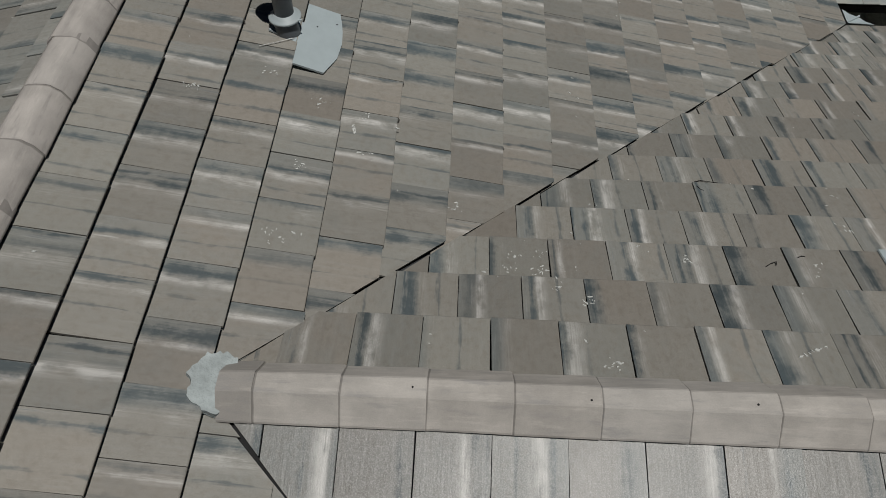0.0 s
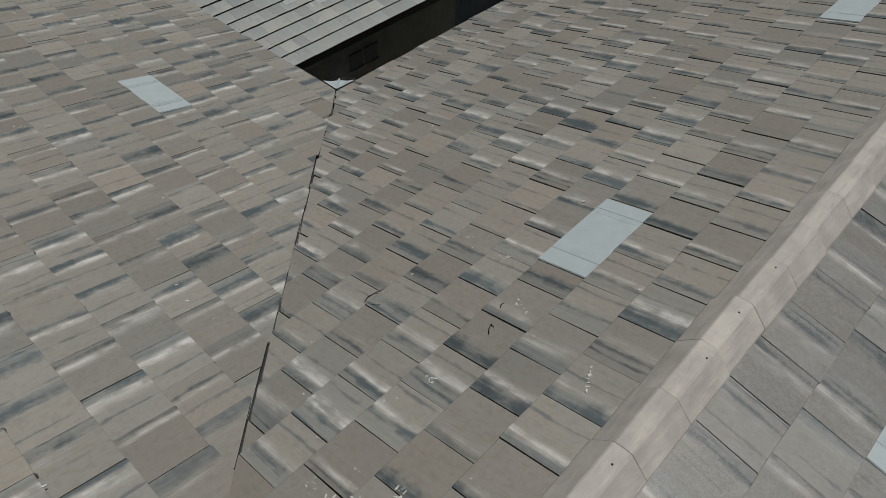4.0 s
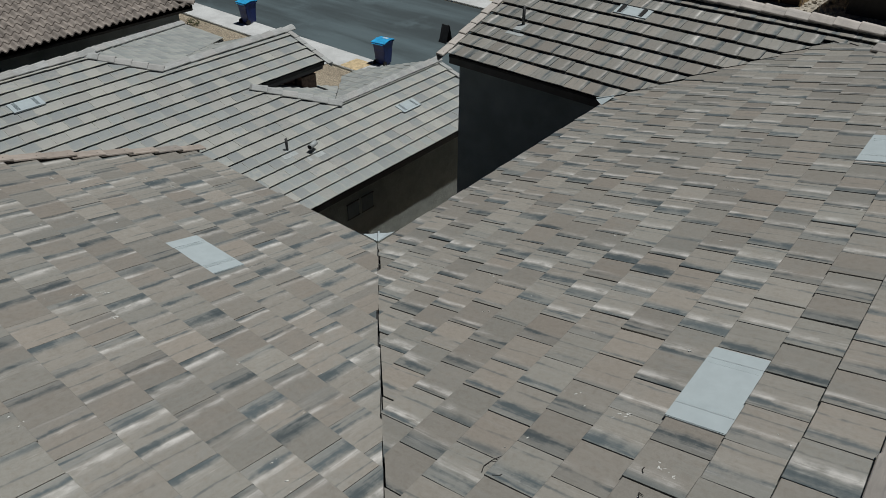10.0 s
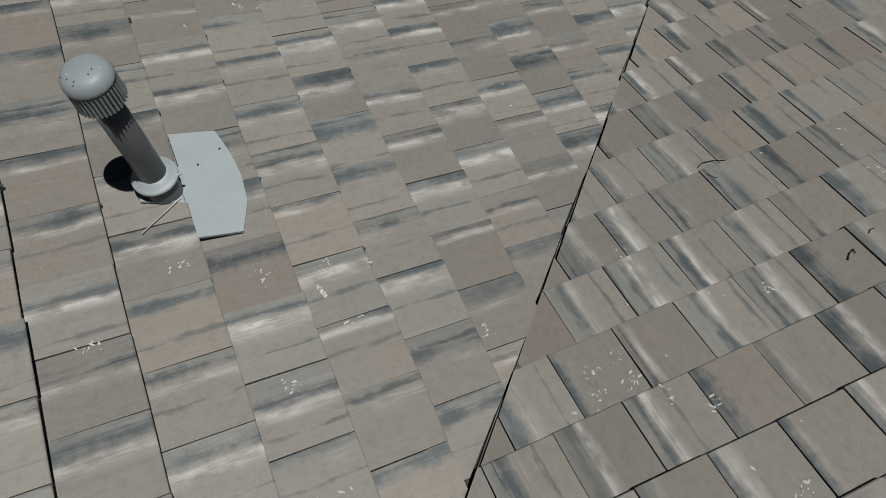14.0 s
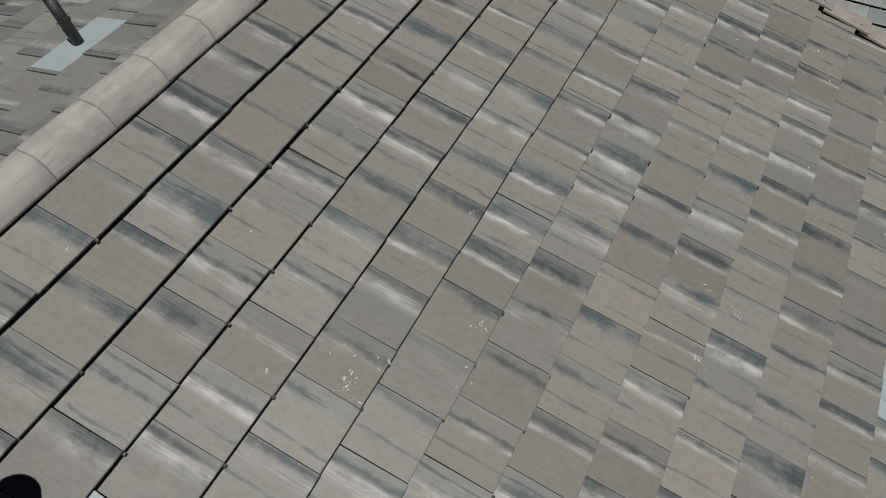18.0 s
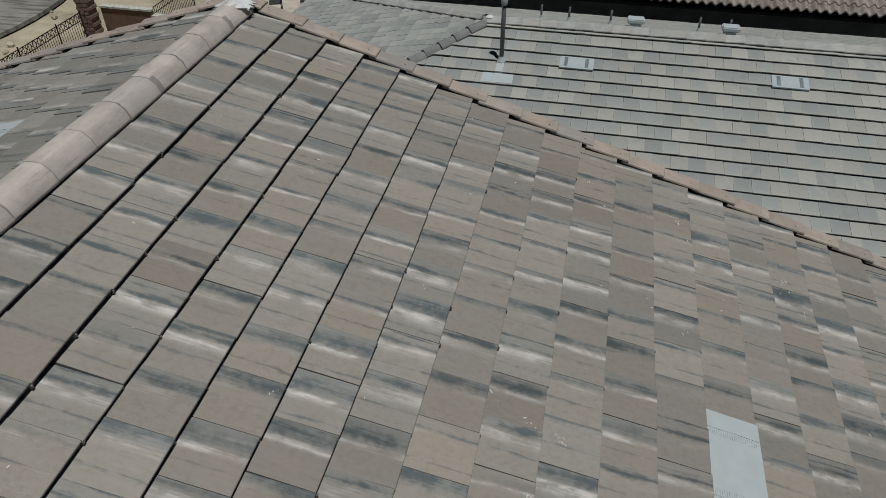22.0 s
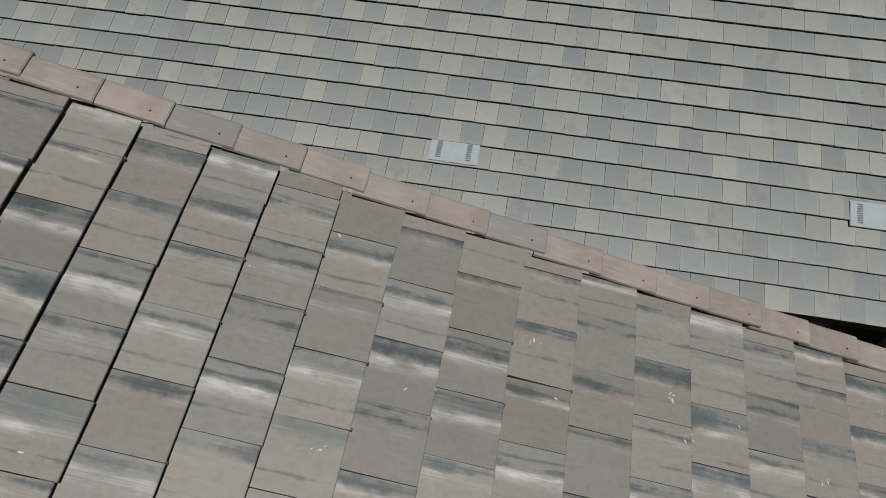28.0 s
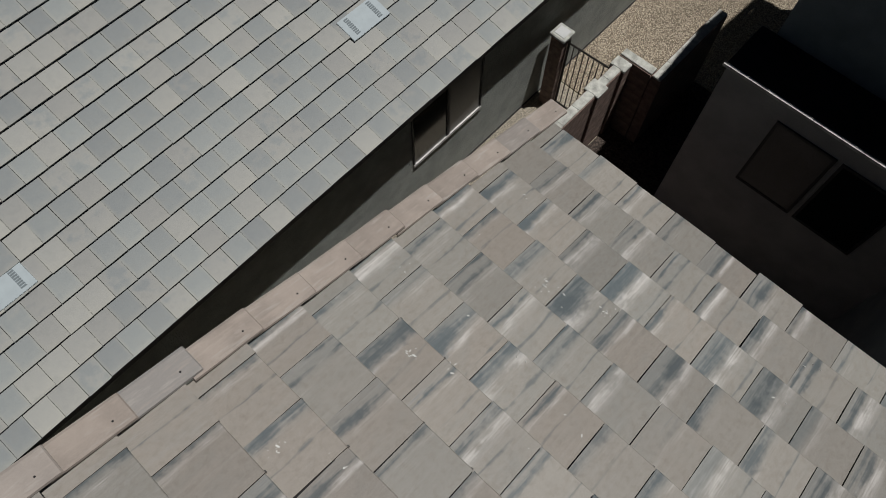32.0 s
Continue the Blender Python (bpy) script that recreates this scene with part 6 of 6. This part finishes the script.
for i in range(110):
    x, y = rng.uniform(-2.0, 3.3), rng.uniform(0.5, 9.0)
    if y - x > 2.5:
        spots.append((A, x, y, 0.03, rng.choice((1, 1, 2, 3))))
for i in range(70):
    x, y = rng.uniform(-0.5, 6), rng.uniform(1.5, 4.5)
    if y - x < 2.2:
        spots.append((B, x, y, 0.03, rng.choice((1, 1, 2, 3))))
for i in range(30):
    spots.append((D, rng.uniform(-5, -2.5), rng.uniform(3, 9), 0.03, 2))
droppings(spots, 78)

# dry twigs caught on the tiles
def twig(pts):
    t = [B.at(x, y, B.top(x, y) + 0.006) for x, y in pts]
    bm = bmesh.new()
    for p, q in zip(t, t[1:]):
        tube(bm, p, q, 0.003, 6, 0.002)
    tagged(part("dry_twig", bm, TWIG, None), "thin dark dry twig lying on the tiles", "twig", "dry twigs")


TWIG = plain("dark_bark", (0.02, 0.018, 0.016), 0.95)
for pts in (((1.515, 2.164), (1.545, 2.187), (1.575, 2.20), (1.57, 2.175)), ((1.70, 2.237), (1.72, 2.25), (1.74, 2.248)), ((1.36, 2.984), (1.40, 3.0), (1.451, 2.989), (1.485, 2.937)), ((1.345, 2.90), (1.365, 2.864), (1.38, 2.86))):
    twig(pts)

# wind clips at the tile corners of the long slope
CLIP = plain("dull_clip_metal", (0.16, 0.155, 0.145), 0.5, 0.6, 30.0, 0.2)
bm = bmesh.new()
rng = random.Random(33)
for k in range(-1, 16):
    hb = A.first + k * H
    for m in range(-6, 16):
        y = (A.even if k % 2 == 0 else A.odd) + m * WID
        if A.first - 0.1 < hb < EAVE_A - 0.3 and hb + 2.6 < y < 9.0 and rng.random() < 0.4:
            p = A.at(hb + 0.003, y + rng.uniform(-0.012, 0.006), -0.004)
            slab(bm, [p + A.n * 0.010 + A.u * 0.006, p + A.n * 0.013 - A.u * 0.004, p + A.n * 0.013 - A.u * 0.004 + A.v * 0.012, p + A.n * 0.010 + A.u * 0.006 + A.v * 0.012], A.n * -0.018)
tagged(part("clip_metal", bm, CLIP, roof_a, "small dull metal clips at the tile corners"), kind="stuff")

# ---- tiles, last ----
lay(A, roof_a, (RIDGE1, EAVE_A), (-3.5, RAKE_Y), halves_a, lambda x, y: y > 1.0, TILE, TILE_J, seed=101, top=0.19)
lay(B, roof_b, (RIDGE2, EAVE_B), (-11.0, 1.2), halves_b, lambda x, y: x < 7.2, TILE, TILE_J, seed=102, top=0.19)
lay(C, roof_c, (-RIDGE2, 2.5), (-1.2, 12.2), halves_c, lambda x, y: x < 6 and y > -0.4, TILE_C, TILE_J, seed=103, top=0.19)
lay(D, roof_d, (-RIDGE1, 10.0), (-RAKE_Y, 3.5), halves_d, lambda x, y: x > -4.4 and y > 3.0, TILE_D, TILE_DJ, seed=104)
lay(E, roof_e, (-RIDGE_E, -EAVE_E), (-9.1, -2.75), halves_e, lambda x, y: False, TILE_E, TILE_E, seed=105)
lay(F, roof_f, (8.45, 12.2), (-2.5, 5.0), lambda x, y: [(-1, 1, -7.21), (-1, -1, -9.69)], lambda x, y: False, TILE_J, TILE_J, seed=106)
lay(G, roof_g, (RIDGE_E, 14.62), (2.75, 9.06), lambda x, y: [(0, 1, 9.06), (0, -1, -2.75), (1, 0, 14.66)], lambda x, y: False, TILE_J, TILE_J, seed=107)
lay(N, nroof, (-18.4, -NEAVE), (-12.0, 14.5), halves_n, lambda x, y: y < 14.1 and -0.8 < x < 12.5, NTILE, NTILE_J, seed=108, wear=0.8)
lay(NW_, nroof_w, (1.4, 8.1), (-25.1, -15.8), lambda x, y: [(1, -1, -19.8), (-1, -1, -11.87), (1, 1, 16.93), (-1, 0, 8.1)], lambda x, y: False, NTILE_SHEEN, NTILE_SHEEN, seed=109)
lay(NB, nroof_b, (18.35, 25.05), (-13.0, 8.1), lambda x, y: [(1, -1, -11.9), (-1, -1, -16.97), (0, 1, 25.05)], lambda x, y: False, NTILE_SHEEN, NTILE_SHEEN, seed=110)
lay(NB2, nroof_b2, (15.8, 20.9), (3.9, 12.0), lambda x, y: [(1, 1, 11.83), (-1, 0, 9.0)], lambda x, y: False, NTILE_SHEEN, NTILE_SHEEN, seed=111)
lay(NB3, nroof_b3, (17.15, 21.0), (-11.5, -7.65), lambda x, y: [(1, 0, 11.5), (-1, 1, 9.5)], lambda x, y: False, NTILE_SHEEN, NTILE_SHEEN, seed=112)
lay(NX, nroof_x, (6.45, 13.0), (17.15, 24.9), lambda x, y: [(-1, -1, -24.8), (1, -1, -9.52), (-1, 1, 11.9)], lambda x, y: False, NTILE_SHEEN, NTILE_SHEEN, seed=114)
lay(NX2, nroof_x2, (9.03, 12.3), (14.24, 16.05), lambda x, y: [(-1, -1, -24.72), (1, -1, -3.8), (0, 1, 16.05)], lambda x, y: False, NTILE_SHEEN, NTILE_SHEEN, seed=115)
lay(NB4, nroof_b4, (14.24, 17.25), (-14.4, -10.5), lambda x, y: [(1, 0, 14.42), (-1, 1, 3.78)], lambda x, y: False, NTILE_SHEEN, NTILE_SHEEN, seed=113)
